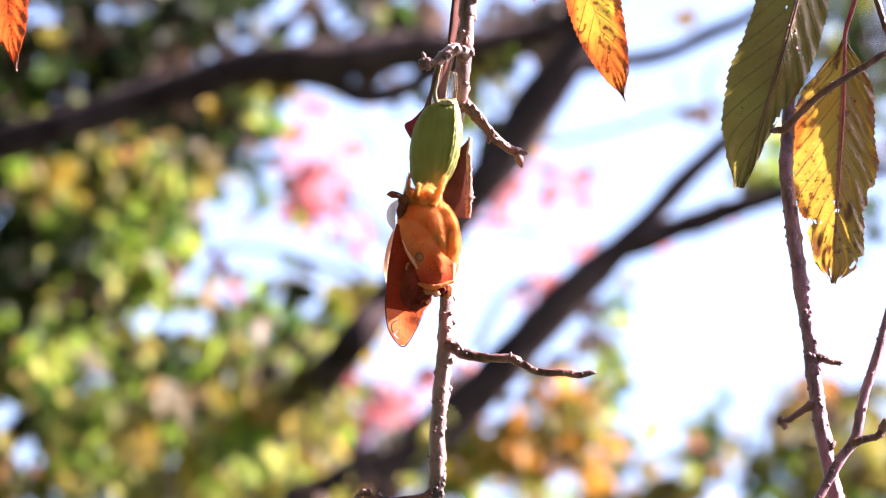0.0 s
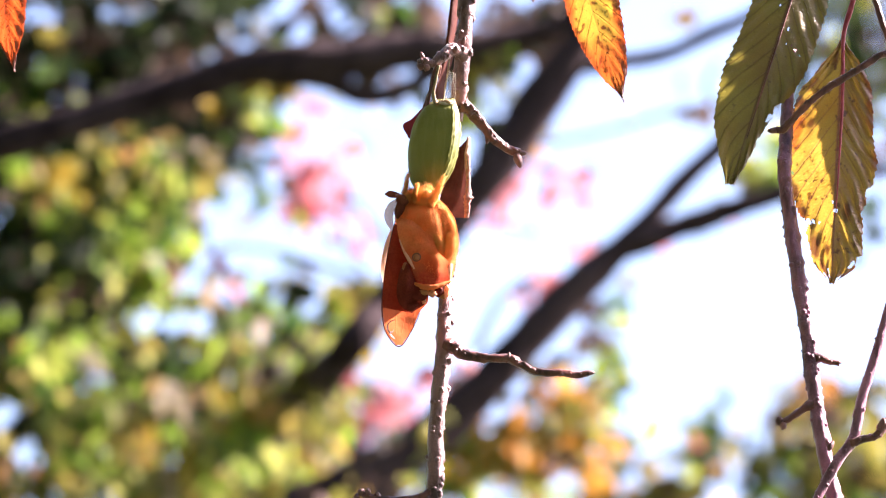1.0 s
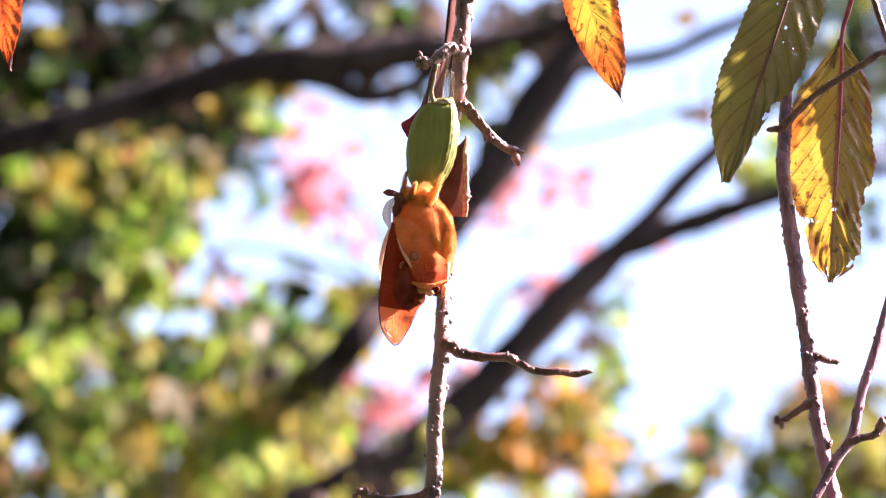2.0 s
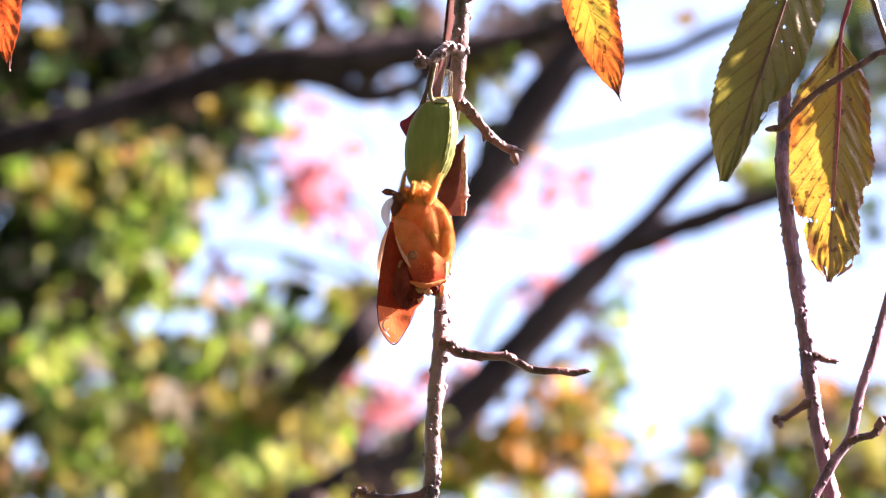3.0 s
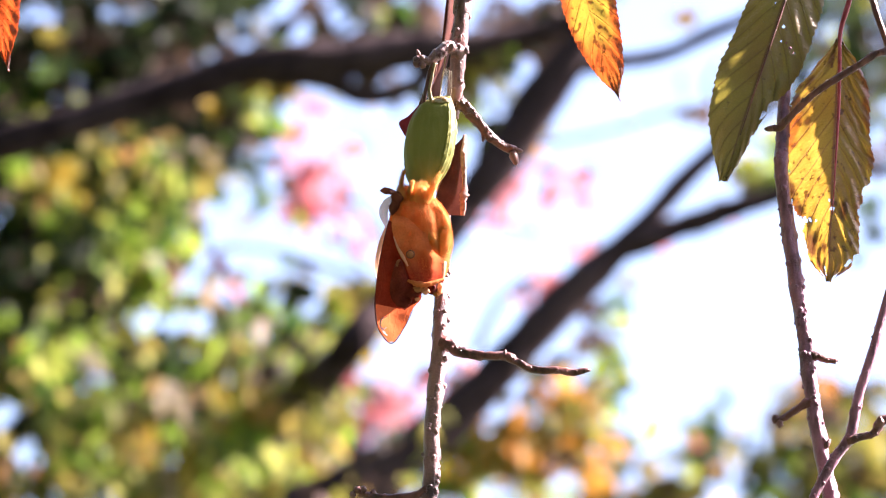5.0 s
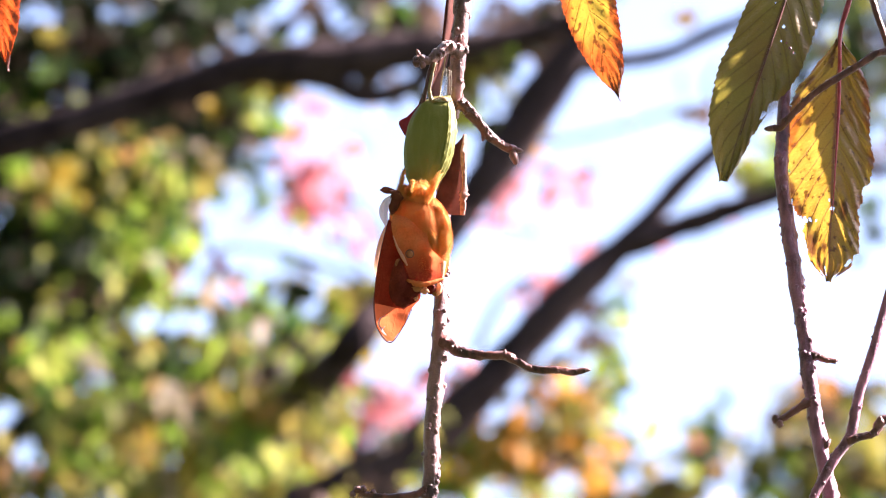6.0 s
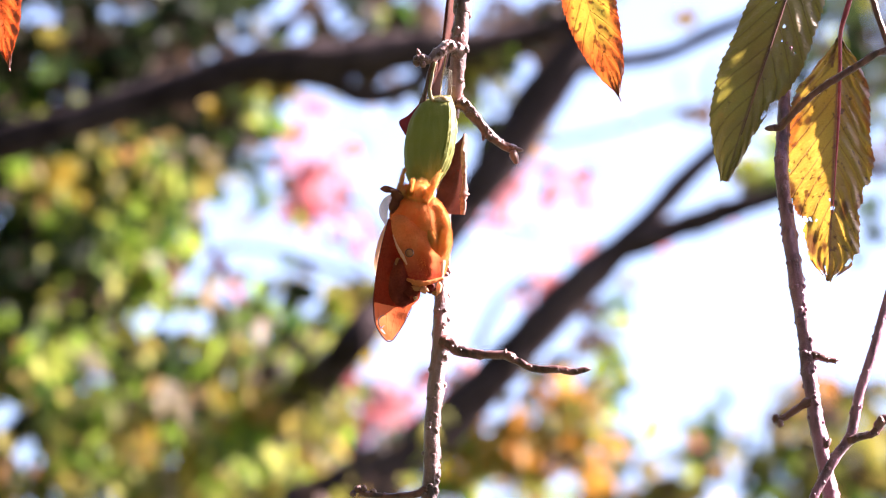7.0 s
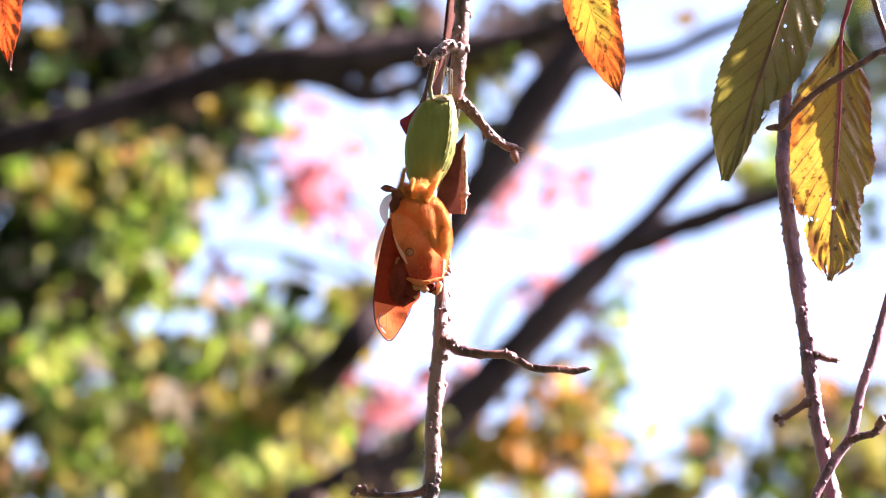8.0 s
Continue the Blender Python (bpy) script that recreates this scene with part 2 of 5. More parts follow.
def own_pivot(ob, place):
    """Moves a part's origin to a place of its thing, given in world metres."""
    shift = Vector(place) - Vector(ob["origin"])
    ob.data.transform(Matrix.Translation(-shift))
    ob.location = shift
    ob["origin"] = tuple(place)
    return ob


def thing(name, origin, label, category, group="", kind=""):
    ob = tagged(new(name), label, category, group, kind)
    ob.empty_display_size = 0.02
    ob.location = origin
    ob["origin"] = tuple(origin)
    return ob


def smooth_line(points, n):
    """A line of n places that runs softly through the given ones."""
    p = [Vector(q) for q in points]
    p = [2 * p[0] - p[1], *p, 2 * p[-1] - p[-2]]
    out = []
    spans = len(p) - 3
    for i in range(n):
        s = i / (n - 1) * spans
        k = min(int(s), spans - 1)
        t = s - k
        a, b, c, d = p[k:k + 4]
        out.append(0.5 * (2 * b + (c - a) * t + (2 * a - 5 * b + 4 * c - d) * t * t + (3 * b - a - 3 * c + d) * t ** 3))
    return out


def between(values, t):
    s = t * (len(values) - 1)
    k = min(int(s), len(values) - 2)
    return values[k] + (values[k + 1] - values[k]) * (s - k)


def soft_between(values, t):
    s = t * (len(values) - 1)
    k = min(int(s), len(values) - 2)
    w = s - k
    a, b, c, d = values[max(k - 1, 0)], values[k], values[k + 1], values[min(k + 2, len(values) - 1)]
    return max(0.0003, 0.5 * (2 * b + (c - a) * w + (2 * a - 5 * b + 4 * c - d) * w * w + (3 * b - a - 3 * c + d) * w ** 3))


def tube(points, radii, rings=40, sides=10, knots=0.0, seed=0, ends=True, bm=None):
    """A branch through the places, its radii spread along it; knots: how lumpy it is."""
    bm = bm or bmesh.new()
    line = smooth_line(points, rings)
    rows = []
    up = Vector((0.31, 0.9, 0.2))
    run, mean = 0.0, sum(radii) / len(radii)
    for i, q in enumerate(line):
        run += (q - line[max(i - 1, 0)]).length / mean
        along = (line[min(i + 1, rings - 1)] - line[max(i - 1, 0)]).normalized()
        a = along.cross(up).normalized()
        b = along.cross(a)
        r = between(radii, i / (rings - 1))
        ring = []
        for k in range(sides):
            w = 2 * math.pi * k / sides
            out = a * math.cos(w) + b * math.sin(w)
            around = out * 0.8 + Vector((seed * 7.1, 0, run * 0.16))
            lump = 1 + 0.55 * knots * noise.noise(around * 1.2) + 0.65 * knots * noise.noise(around * 2.6)
            lump += 2.0 * knots * max(0.0, noise.noise(out * 2.0 + Vector((0, seed * 3.3, run * 0.75))) - 0.28)
            ring.append(bm.verts.new(q + out * r * lump))
        rows.append(ring)
    for ra, rb in zip(rows, rows[1:]):
        for k in range(sides):
            bm.faces.new((ra[k], ra[(k + 1) % sides], rb[(k + 1) % sides], rb[k]))
    if ends:
        bm.faces.new(reversed(rows[0]))
        bm.faces.new(rows[-1])
    return bm


def blob(at, size, turn=(0, 0, 0), lumps=0.1, seed=0, detail=3, bm=None):
    """A lumpy rounded body; size: its three half-axes."""
    bm = bm or bmesh.new()
    made = bmesh.ops.create_icosphere(bm, subdivisions=detail, radius=1.0)["verts"]
    m = pose(*at, *turn)
    for q in made:
        k = 1 + lumps * noise.noise(q.co * 1.7 + Vector((seed * 5.3, 0, 0))) + 0.4 * lumps * noise.noise(q.co * 5 + Vector((0, seed, 0)))
        q.co = m @ Vector([c * s * k for c, s in zip(q.co, size)])
    return bm


def loft(left, right, rows=28, cols=12, bulge=0.0, wave=0.0, seed=0, ragged=0.0):
    """A thin sheet between two edge lines, bulged towards -y, with soft waves. UV: along, across."""
    bm = bmesh.new()
    uv = bm.loops.layers.uv.new("UVMap")
    la, lb = smooth_line(left, rows), smooth_line(right, rows)
    grid = []
    for i in range(rows):
        row = []
        for k in range(cols):
            t = k / (cols - 1)
            q = la[i].lerp(lb[i], t)
            q = q + Vector((0, -bulge * math.sin(math.pi * t) * math.sin(math.pi * min(1, 0.15 + i / rows)), 0))
            q = q + Vector((0, wave * noise.noise(q * 130 + Vector((seed * 3.1, 0, 0))), 0))
            if ragged and k in (0, cols - 1):
                q = q + Vector((ragged * noise.noise(q * 900), 0, ragged * noise.noise(q * 700 + Vector((5, 1, 2)))))
            row.append(bm.verts.new(q))
        grid.append(row)
    for i in range(rows - 1):
        for k in range(cols - 1):
            f = bm.faces.new((grid[i][k], grid[i][k + 1], grid[i + 1][k + 1], grid[i + 1][k]))
            for loop, (di, dk) in zip(f.loops, ((0, 0), (0, 1), (1, 1), (1, 0))):
                loop[uv].uv = ((i + di) / (rows - 1), (k + dk) / (cols - 1))
    return bm


def leaf_blade(base, tip, width, facing, fold=0.2, droop=0.0, curl=0.0, teeth=34, ripple=0.0012, seed=0, bitten=(), skew=0.0, blunt=5.0, low=0.82, full=0.8, outline=None, back=None, pleat=0.35, slant=0.16):
    """A toothed cherry leaf from base to tip. facing: the way its face looks; fold: how the halves rise from the midrib;
    droop: sag of the middle in metres; curl: roll of the margins; bitten: (u, v, radius) of eaten places;
    outline: half widths of the two halves, from base to tip; back: fold of the second half alone; pleat: depth of the folds between the side veins, which slant downwards."""
    bm = bmesh.new()
    uv = bm.loops.layers.uv.new("UVMap")
    base, tip = Vector(base), Vector(tip)
    along = (tip - base)
    length = along.length
    along.normalize()
    across = along.cross(Vector(facing)).normalized()
    out = across.cross(along)
    rows, cols = teeth * 8, 57
    grid = []
    for i in range(rows + 1):
        u = i / rows
        shape = (math.sin(math.pi * u ** low) ** full) * (1 - 0.35 * u ** 3) if 0 < u < 1 else 0.0
        pointed = min(1.0, (1 - u) * blunt) ** 0.6
        half = max(0.5 * width * shape * pointed, 0.00025)
        tooth = 1 + (0.05 + 0.03 * noise.noise(Vector((i // 8 * 1.7, seed, 0)))) * ((i % 8) / 8 - 0.4) * (1 if 0.04 < u < 0.97 else 0)
        row = []
        for k in range(cols):
            v = k / (cols - 1) * 2 - 1
            if outline:
                half = soft_between(outline[0 if v > 0 else 1], u) * (1 + 0.03 * noise.noise(Vector((u * 30, seed, v))))
            s = half * v * (1 + (tooth - 1) * max(0.0, abs(v) - 0.9) * 10)
            shake = Vector((noise.noise(Vector((i * 0.9, k * 0.9, seed))), noise.noise(Vector((i * 0.9, k * 0.9, seed + 9.0))), 0)) * 0.0005 * (1 if abs(v) < 0.95 else 0)
            q = base + along * (u * length + shake.x) + across * (s + shake.y + skew * math.sin(math.pi * u))
            lift = (back if back is not None and v < 0 else fold) * abs(s) - curl * half * v * v * v * v + droop * math.sin(math.pi * u)
            ribs = math.sin((u - abs(v) * slant) * 11 * 2 * math.pi + 0.8 * noise.noise(Vector((u * 4, v, seed))))
            lift += ripple * (pleat if v < 0 else 0.35) * ribs * min(1, abs(v) * 2) + ripple * noise.noise(Vector((u * 5, v * 2, seed * 4.7))) * (0.3 + abs(v)) * 2
            row.append(bm.verts.new(q + out * lift))
        grid.append(row)
    for i in range(rows):
        for k in range(cols - 1):
            uc, vc = (i + 0.5) / rows, (k + 0.5) / (cols - 1)
            if any(math.hypot((uc - a), (vc - b) * width / length) + 0.25 * r * noise.noise(Vector((uc * 40, vc * 15, seed))) < r for a, b, r in bitten):
                continue
            f = bm.faces.new((grid[i][k], grid[i][k + 1], grid[i + 1][k + 1], grid[i + 1][k]))
            for loop, (di, dk) in zip(f.loops, ((0, 0), (0, 1), (1, 1), (1, 0))):
                loop[uv].uv = ((i + di) / rows, (k + dk) / (cols - 1))
    bmesh.ops.delete(bm, geom=[q for q in bm.verts if not q.link_faces], context="VERTS")
    return bm


def hairs(bm, base_bm, length, thick, count, lean, seed=0):
    """Short tapered hairs that stand on a body."""
    rng = random.Random(seed)
    faces = list(base_bm.faces)
    for _ in range(count):
        f = rng.choice(faces)
        a, b, c = [q.co for q in f.verts[:3]]
        s, t = sorted((rng.random(), rng.random()))
        at = a * s + b * (t - s) + c * (1 - t)
        way = (f.normal + Vector(lean) + 0.45 * Vector((rng.uniform(-1, 1), rng.uniform(-1, 1), rng.uniform(-1, 1)))).normalized()
        side = way.orthogonal().normalized() * thick
        other = way.cross(side)
        tip = bm.verts.new(at + way * length * rng.uniform(0.6, 1.3))
        foot = [bm.verts.new(at + side), bm.verts.new(at - 0.5 * side + 0.87 * other), bm.verts.new(at - 0.5 * side - 0.87 * other)]
        for k in range(3):
            bm.faces.new((foot[k], foot[(k + 1) % 3], tip))
    return bm


# ---- the ground ----
def ground():
    bm = bmesh.new()
    bmesh.ops.create_grid(bm, x_segments=60, y_segments=60, size=2500)
    for q in bm.verts:
        far = q.co.length / 2500
        q.co.z = -0.02 - 6 * far + 1.5 * far * noise.noise(q.co / 300)
    ob = part("ground", bm, GRASS, None)
    tagged(ob, "dull green autumn grass under the trees", "ground", kind="structure")


ground()


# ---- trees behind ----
# how the leaf colours mingle within a clump; 6 and 7 darken shaded clumps
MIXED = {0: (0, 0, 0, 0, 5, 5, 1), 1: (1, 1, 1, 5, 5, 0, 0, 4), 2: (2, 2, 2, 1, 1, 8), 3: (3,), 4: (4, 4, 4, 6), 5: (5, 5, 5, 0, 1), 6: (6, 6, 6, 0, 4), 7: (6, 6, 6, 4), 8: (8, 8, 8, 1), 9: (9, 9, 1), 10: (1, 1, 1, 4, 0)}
# gaps in the crowns that show the sky, placed from view pixels, at ten metres: (x, y, z), half width, half height
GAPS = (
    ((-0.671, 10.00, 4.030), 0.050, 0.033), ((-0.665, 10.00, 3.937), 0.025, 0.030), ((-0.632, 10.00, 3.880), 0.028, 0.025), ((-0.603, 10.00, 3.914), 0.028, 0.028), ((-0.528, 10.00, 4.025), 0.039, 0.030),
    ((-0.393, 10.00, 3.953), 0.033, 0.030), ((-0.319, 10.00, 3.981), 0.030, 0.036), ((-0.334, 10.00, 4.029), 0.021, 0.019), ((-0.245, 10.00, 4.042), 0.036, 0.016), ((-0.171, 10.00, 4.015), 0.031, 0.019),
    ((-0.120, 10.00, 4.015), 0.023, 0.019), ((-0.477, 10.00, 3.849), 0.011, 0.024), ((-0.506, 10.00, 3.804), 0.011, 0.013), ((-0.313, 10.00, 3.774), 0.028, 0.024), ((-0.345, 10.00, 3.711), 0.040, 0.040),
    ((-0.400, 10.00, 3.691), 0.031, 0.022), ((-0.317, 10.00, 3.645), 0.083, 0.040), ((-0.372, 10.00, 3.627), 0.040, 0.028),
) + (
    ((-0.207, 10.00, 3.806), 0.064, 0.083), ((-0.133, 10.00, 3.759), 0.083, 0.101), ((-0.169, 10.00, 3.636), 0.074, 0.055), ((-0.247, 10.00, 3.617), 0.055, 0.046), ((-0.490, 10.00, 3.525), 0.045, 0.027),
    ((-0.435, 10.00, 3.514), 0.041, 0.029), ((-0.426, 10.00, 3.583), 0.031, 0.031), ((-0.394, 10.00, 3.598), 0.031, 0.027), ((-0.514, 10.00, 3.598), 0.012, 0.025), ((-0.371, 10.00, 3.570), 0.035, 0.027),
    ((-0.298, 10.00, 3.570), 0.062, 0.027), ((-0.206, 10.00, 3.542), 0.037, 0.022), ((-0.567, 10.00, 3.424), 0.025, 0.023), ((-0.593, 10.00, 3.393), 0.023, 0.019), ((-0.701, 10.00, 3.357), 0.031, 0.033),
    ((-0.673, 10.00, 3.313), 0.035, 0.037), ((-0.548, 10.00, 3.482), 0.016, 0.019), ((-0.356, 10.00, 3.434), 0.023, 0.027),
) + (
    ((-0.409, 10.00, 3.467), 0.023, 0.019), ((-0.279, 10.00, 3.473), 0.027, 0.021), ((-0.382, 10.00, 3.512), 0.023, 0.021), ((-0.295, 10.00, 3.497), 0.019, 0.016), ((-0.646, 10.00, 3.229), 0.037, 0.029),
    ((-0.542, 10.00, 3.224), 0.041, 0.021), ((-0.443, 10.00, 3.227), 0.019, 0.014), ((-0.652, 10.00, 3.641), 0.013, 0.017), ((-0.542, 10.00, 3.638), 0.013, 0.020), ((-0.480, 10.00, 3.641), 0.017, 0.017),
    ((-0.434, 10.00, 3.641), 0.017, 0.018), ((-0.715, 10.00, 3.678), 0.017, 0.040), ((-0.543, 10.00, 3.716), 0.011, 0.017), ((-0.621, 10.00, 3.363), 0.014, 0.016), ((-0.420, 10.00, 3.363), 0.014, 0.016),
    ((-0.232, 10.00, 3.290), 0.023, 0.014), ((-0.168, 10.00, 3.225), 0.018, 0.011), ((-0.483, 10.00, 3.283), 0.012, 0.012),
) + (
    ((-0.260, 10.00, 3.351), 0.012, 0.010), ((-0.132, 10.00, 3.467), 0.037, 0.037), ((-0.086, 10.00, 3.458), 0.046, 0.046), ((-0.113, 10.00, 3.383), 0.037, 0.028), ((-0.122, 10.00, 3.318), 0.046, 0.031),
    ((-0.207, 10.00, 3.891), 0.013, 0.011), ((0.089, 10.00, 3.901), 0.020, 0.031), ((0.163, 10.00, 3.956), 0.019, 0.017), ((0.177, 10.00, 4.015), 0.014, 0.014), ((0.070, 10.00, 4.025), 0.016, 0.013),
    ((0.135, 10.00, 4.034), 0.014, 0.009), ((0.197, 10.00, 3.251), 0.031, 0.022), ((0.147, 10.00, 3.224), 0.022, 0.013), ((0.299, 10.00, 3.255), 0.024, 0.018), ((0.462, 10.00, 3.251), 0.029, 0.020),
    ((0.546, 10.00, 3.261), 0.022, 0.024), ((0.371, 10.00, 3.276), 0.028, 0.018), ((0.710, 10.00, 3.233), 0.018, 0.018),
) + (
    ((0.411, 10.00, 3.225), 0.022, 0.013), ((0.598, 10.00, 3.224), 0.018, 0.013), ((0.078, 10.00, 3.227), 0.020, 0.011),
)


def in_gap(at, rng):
    """Whether a leaf would hang in one of the gaps, which follow the camera's sight lines through every crown."""
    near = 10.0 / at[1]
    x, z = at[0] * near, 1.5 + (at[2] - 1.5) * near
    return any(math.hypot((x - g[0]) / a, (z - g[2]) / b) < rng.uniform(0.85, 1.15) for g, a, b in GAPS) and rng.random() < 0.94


def scatter(clumps, size, seed, deep, flat, hang, gappy):
    """Small bent leaves round clump centres: ((x, y, z), spread across, spread up, how many, slot); hang: how much they point down."""
    rng = np.random.default_rng(seed)
    verts, faces, slots = [], [], []
    for (x, y, z), wide, high, count, slot in clumps:
        core = rng.normal(0, 1, (max(3, count // 4), 3)) * (wide, deep, high)
        moods = [rng.choice(MIXED[slot]) for _ in core]
        for _ in range(count):
            pick = rng.integers(len(core))
            at = np.array((x, y, z)) + core[pick] + rng.normal(0, 1, 3) * (0.014, 0.05, 0.024) * min(1, wide / 0.04)
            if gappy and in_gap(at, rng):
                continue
            long = size * rng.uniform(0.6, 1.35)
            way = rng.normal(0, 1, 3) * (1, 1, 0.6) + (0, 0, -hang)
            way /= np.linalg.norm(way)
            side = np.cross(way, rng.normal(0, 1, 3))
            side *= flat * 0.5 * long / np.linalg.norm(side)
            out = np.cross(way, side) * 0.3
            k = len(verts)
            verts += [at, at + way * long * 0.35 + side + out, at + way * long, at + way * long * 0.35 - side + out, at + way * long * 0.5]
            faces += [(k, k + 1, k + 4), (k + 1, k + 2, k + 4), (k + 2, k + 3, k + 4), (k + 3, k, k + 4)]
            slots += [moods[pick]] * 4
    return verts, faces, slots


def crown(parent, clumps, materials, size, seed, deep=0.3, flat=0.7, hang=0.9, gappy=True):
    verts, faces, slots = scatter(clumps, size, seed, deep, flat, hang, gappy)
    mesh = bpy.data.meshes.new("crown")
    mesh.from_pydata([tuple(v) for v in verts], [], faces)
    for m in materials:
        mesh.materials.append(m)
    mesh.polygons.foreach_set("material_index", slots)
    ob = new("crown", mesh)
    mesh.transform(Matrix.Translation(-Vector(parent["origin"])))
    ob.parent = parent
    ob["origin"] = parent["origin"]
    tagged(ob, kind="stuff")
    return ob


def limb(parent, points, radii, seed, name="limb"):
    return part(name, tube(points, radii, 60, 14, 0.30, seed), LIMB_BARK, parent)


LEAVES = (GREEN, OLIVE, AMBER, PINK, BROWN, LIME, SHADED_GREEN, PINK, GOLD, CREAM)


def green_tree():
    tree = thing("tree", (-1.2, 10.0, 0.0), "leafy green and yellow tree with dark spreading limbs", "tree")
    limb(tree, [(-1.2, 10.0, -0.05), (-1.18, 10.0, 1.2), (-1.1, 10.0, 2.4), (-1.15, 10.0, 3.6)], (0.13, 0.11, 0.09, 0.06), 1, "trunk")
    limb(tree, [(-1.14, 10.0, 2.7), (-0.883, 8.60, 3.402), (-0.717, 8.60, 3.442), (-0.622, 8.60, 3.478), (-0.504, 8.60, 3.514), (-0.385, 8.60, 3.552), (-0.282, 8.60, 3.588), (-0.210, 8.60, 3.594), (-0.146, 8.60, 3.601), (-0.067, 8.60, 3.612), (0.013, 8.60, 3.617), (0.076, 8.60, 3.629), (0.180, 8.60, 3.658), (0.252, 8.60, 3.729)],
         (0.045, 0.040, 0.032, 0.026, 0.025, 0.025, 0.026, 0.033, 0.030, 0.026, 0.021, 0.016, 0.014, 0.014), 2)
    limb(tree, [(-0.202, 8.60, 3.586), (-0.154, 8.60, 3.570), (-0.115, 8.60, 3.547), (-0.067, 8.60, 3.553), (-0.019, 8.60, 3.579), (0.029, 8.60, 3.606)],
         (0.024, 0.018, 0.012, 0.012, 0.012, 0.009), 28)
    limb(tree, [(-1.12, 10.1, 2.6), (-0.7638, 10.100, 3.5341), (-0.6162, 10.100, 3.5908), (-0.4869, 10.100, 3.6573), (-0.3668, 10.100, 3.7525)], (0.05, 0.018, 0.014, 0.010, 0.005), 21)
    limb(tree, [(-1.14, 10.1, 2.5), (-0.7234, 10.100, 3.3082), (-0.5395, 10.100, 3.3644), (-0.3369, 10.100, 3.4585), (-0.2076, 10.100, 3.5341)], (0.05, 0.020, 0.016, 0.012, 0.005), 22)
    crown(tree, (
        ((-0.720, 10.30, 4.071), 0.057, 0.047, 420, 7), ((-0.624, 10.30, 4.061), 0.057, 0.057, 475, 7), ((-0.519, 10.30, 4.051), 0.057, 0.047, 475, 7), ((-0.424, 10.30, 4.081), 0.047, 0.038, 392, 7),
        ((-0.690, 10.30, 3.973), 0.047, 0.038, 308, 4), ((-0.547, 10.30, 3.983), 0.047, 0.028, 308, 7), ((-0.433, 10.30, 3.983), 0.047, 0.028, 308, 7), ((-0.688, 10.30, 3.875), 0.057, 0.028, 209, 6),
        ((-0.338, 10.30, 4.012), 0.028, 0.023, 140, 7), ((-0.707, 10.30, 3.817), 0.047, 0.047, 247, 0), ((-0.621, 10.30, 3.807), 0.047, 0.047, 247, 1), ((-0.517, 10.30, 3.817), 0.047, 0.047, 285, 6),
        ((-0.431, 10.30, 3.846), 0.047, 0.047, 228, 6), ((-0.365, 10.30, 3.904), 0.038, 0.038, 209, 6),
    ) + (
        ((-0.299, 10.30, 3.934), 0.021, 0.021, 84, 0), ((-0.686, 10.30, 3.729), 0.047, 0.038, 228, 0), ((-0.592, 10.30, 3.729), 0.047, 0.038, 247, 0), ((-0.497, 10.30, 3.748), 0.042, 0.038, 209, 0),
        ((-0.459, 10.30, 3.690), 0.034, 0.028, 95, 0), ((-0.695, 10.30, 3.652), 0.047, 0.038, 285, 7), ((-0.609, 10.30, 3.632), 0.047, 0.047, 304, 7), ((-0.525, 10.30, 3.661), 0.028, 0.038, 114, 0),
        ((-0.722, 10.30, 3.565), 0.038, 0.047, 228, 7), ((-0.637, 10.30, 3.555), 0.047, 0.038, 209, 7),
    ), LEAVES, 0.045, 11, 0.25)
    # lime and cream leaves here put sunlit spots into the colour
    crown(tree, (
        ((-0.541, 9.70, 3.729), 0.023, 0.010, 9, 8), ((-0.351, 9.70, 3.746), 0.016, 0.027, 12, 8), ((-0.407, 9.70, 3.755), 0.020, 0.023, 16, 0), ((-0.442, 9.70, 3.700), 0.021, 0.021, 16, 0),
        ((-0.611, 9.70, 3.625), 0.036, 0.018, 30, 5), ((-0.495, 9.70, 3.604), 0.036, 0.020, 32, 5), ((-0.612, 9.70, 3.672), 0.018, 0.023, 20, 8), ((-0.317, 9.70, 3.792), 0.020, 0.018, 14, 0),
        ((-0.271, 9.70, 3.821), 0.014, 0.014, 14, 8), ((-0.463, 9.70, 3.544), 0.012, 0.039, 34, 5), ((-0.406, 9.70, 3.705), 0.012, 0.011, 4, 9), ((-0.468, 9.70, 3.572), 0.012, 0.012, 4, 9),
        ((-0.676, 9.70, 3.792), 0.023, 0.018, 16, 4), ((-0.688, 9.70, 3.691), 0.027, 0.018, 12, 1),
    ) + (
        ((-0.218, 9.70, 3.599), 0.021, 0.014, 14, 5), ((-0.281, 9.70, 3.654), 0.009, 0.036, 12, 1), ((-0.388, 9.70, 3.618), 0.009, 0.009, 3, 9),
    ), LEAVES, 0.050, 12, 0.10)
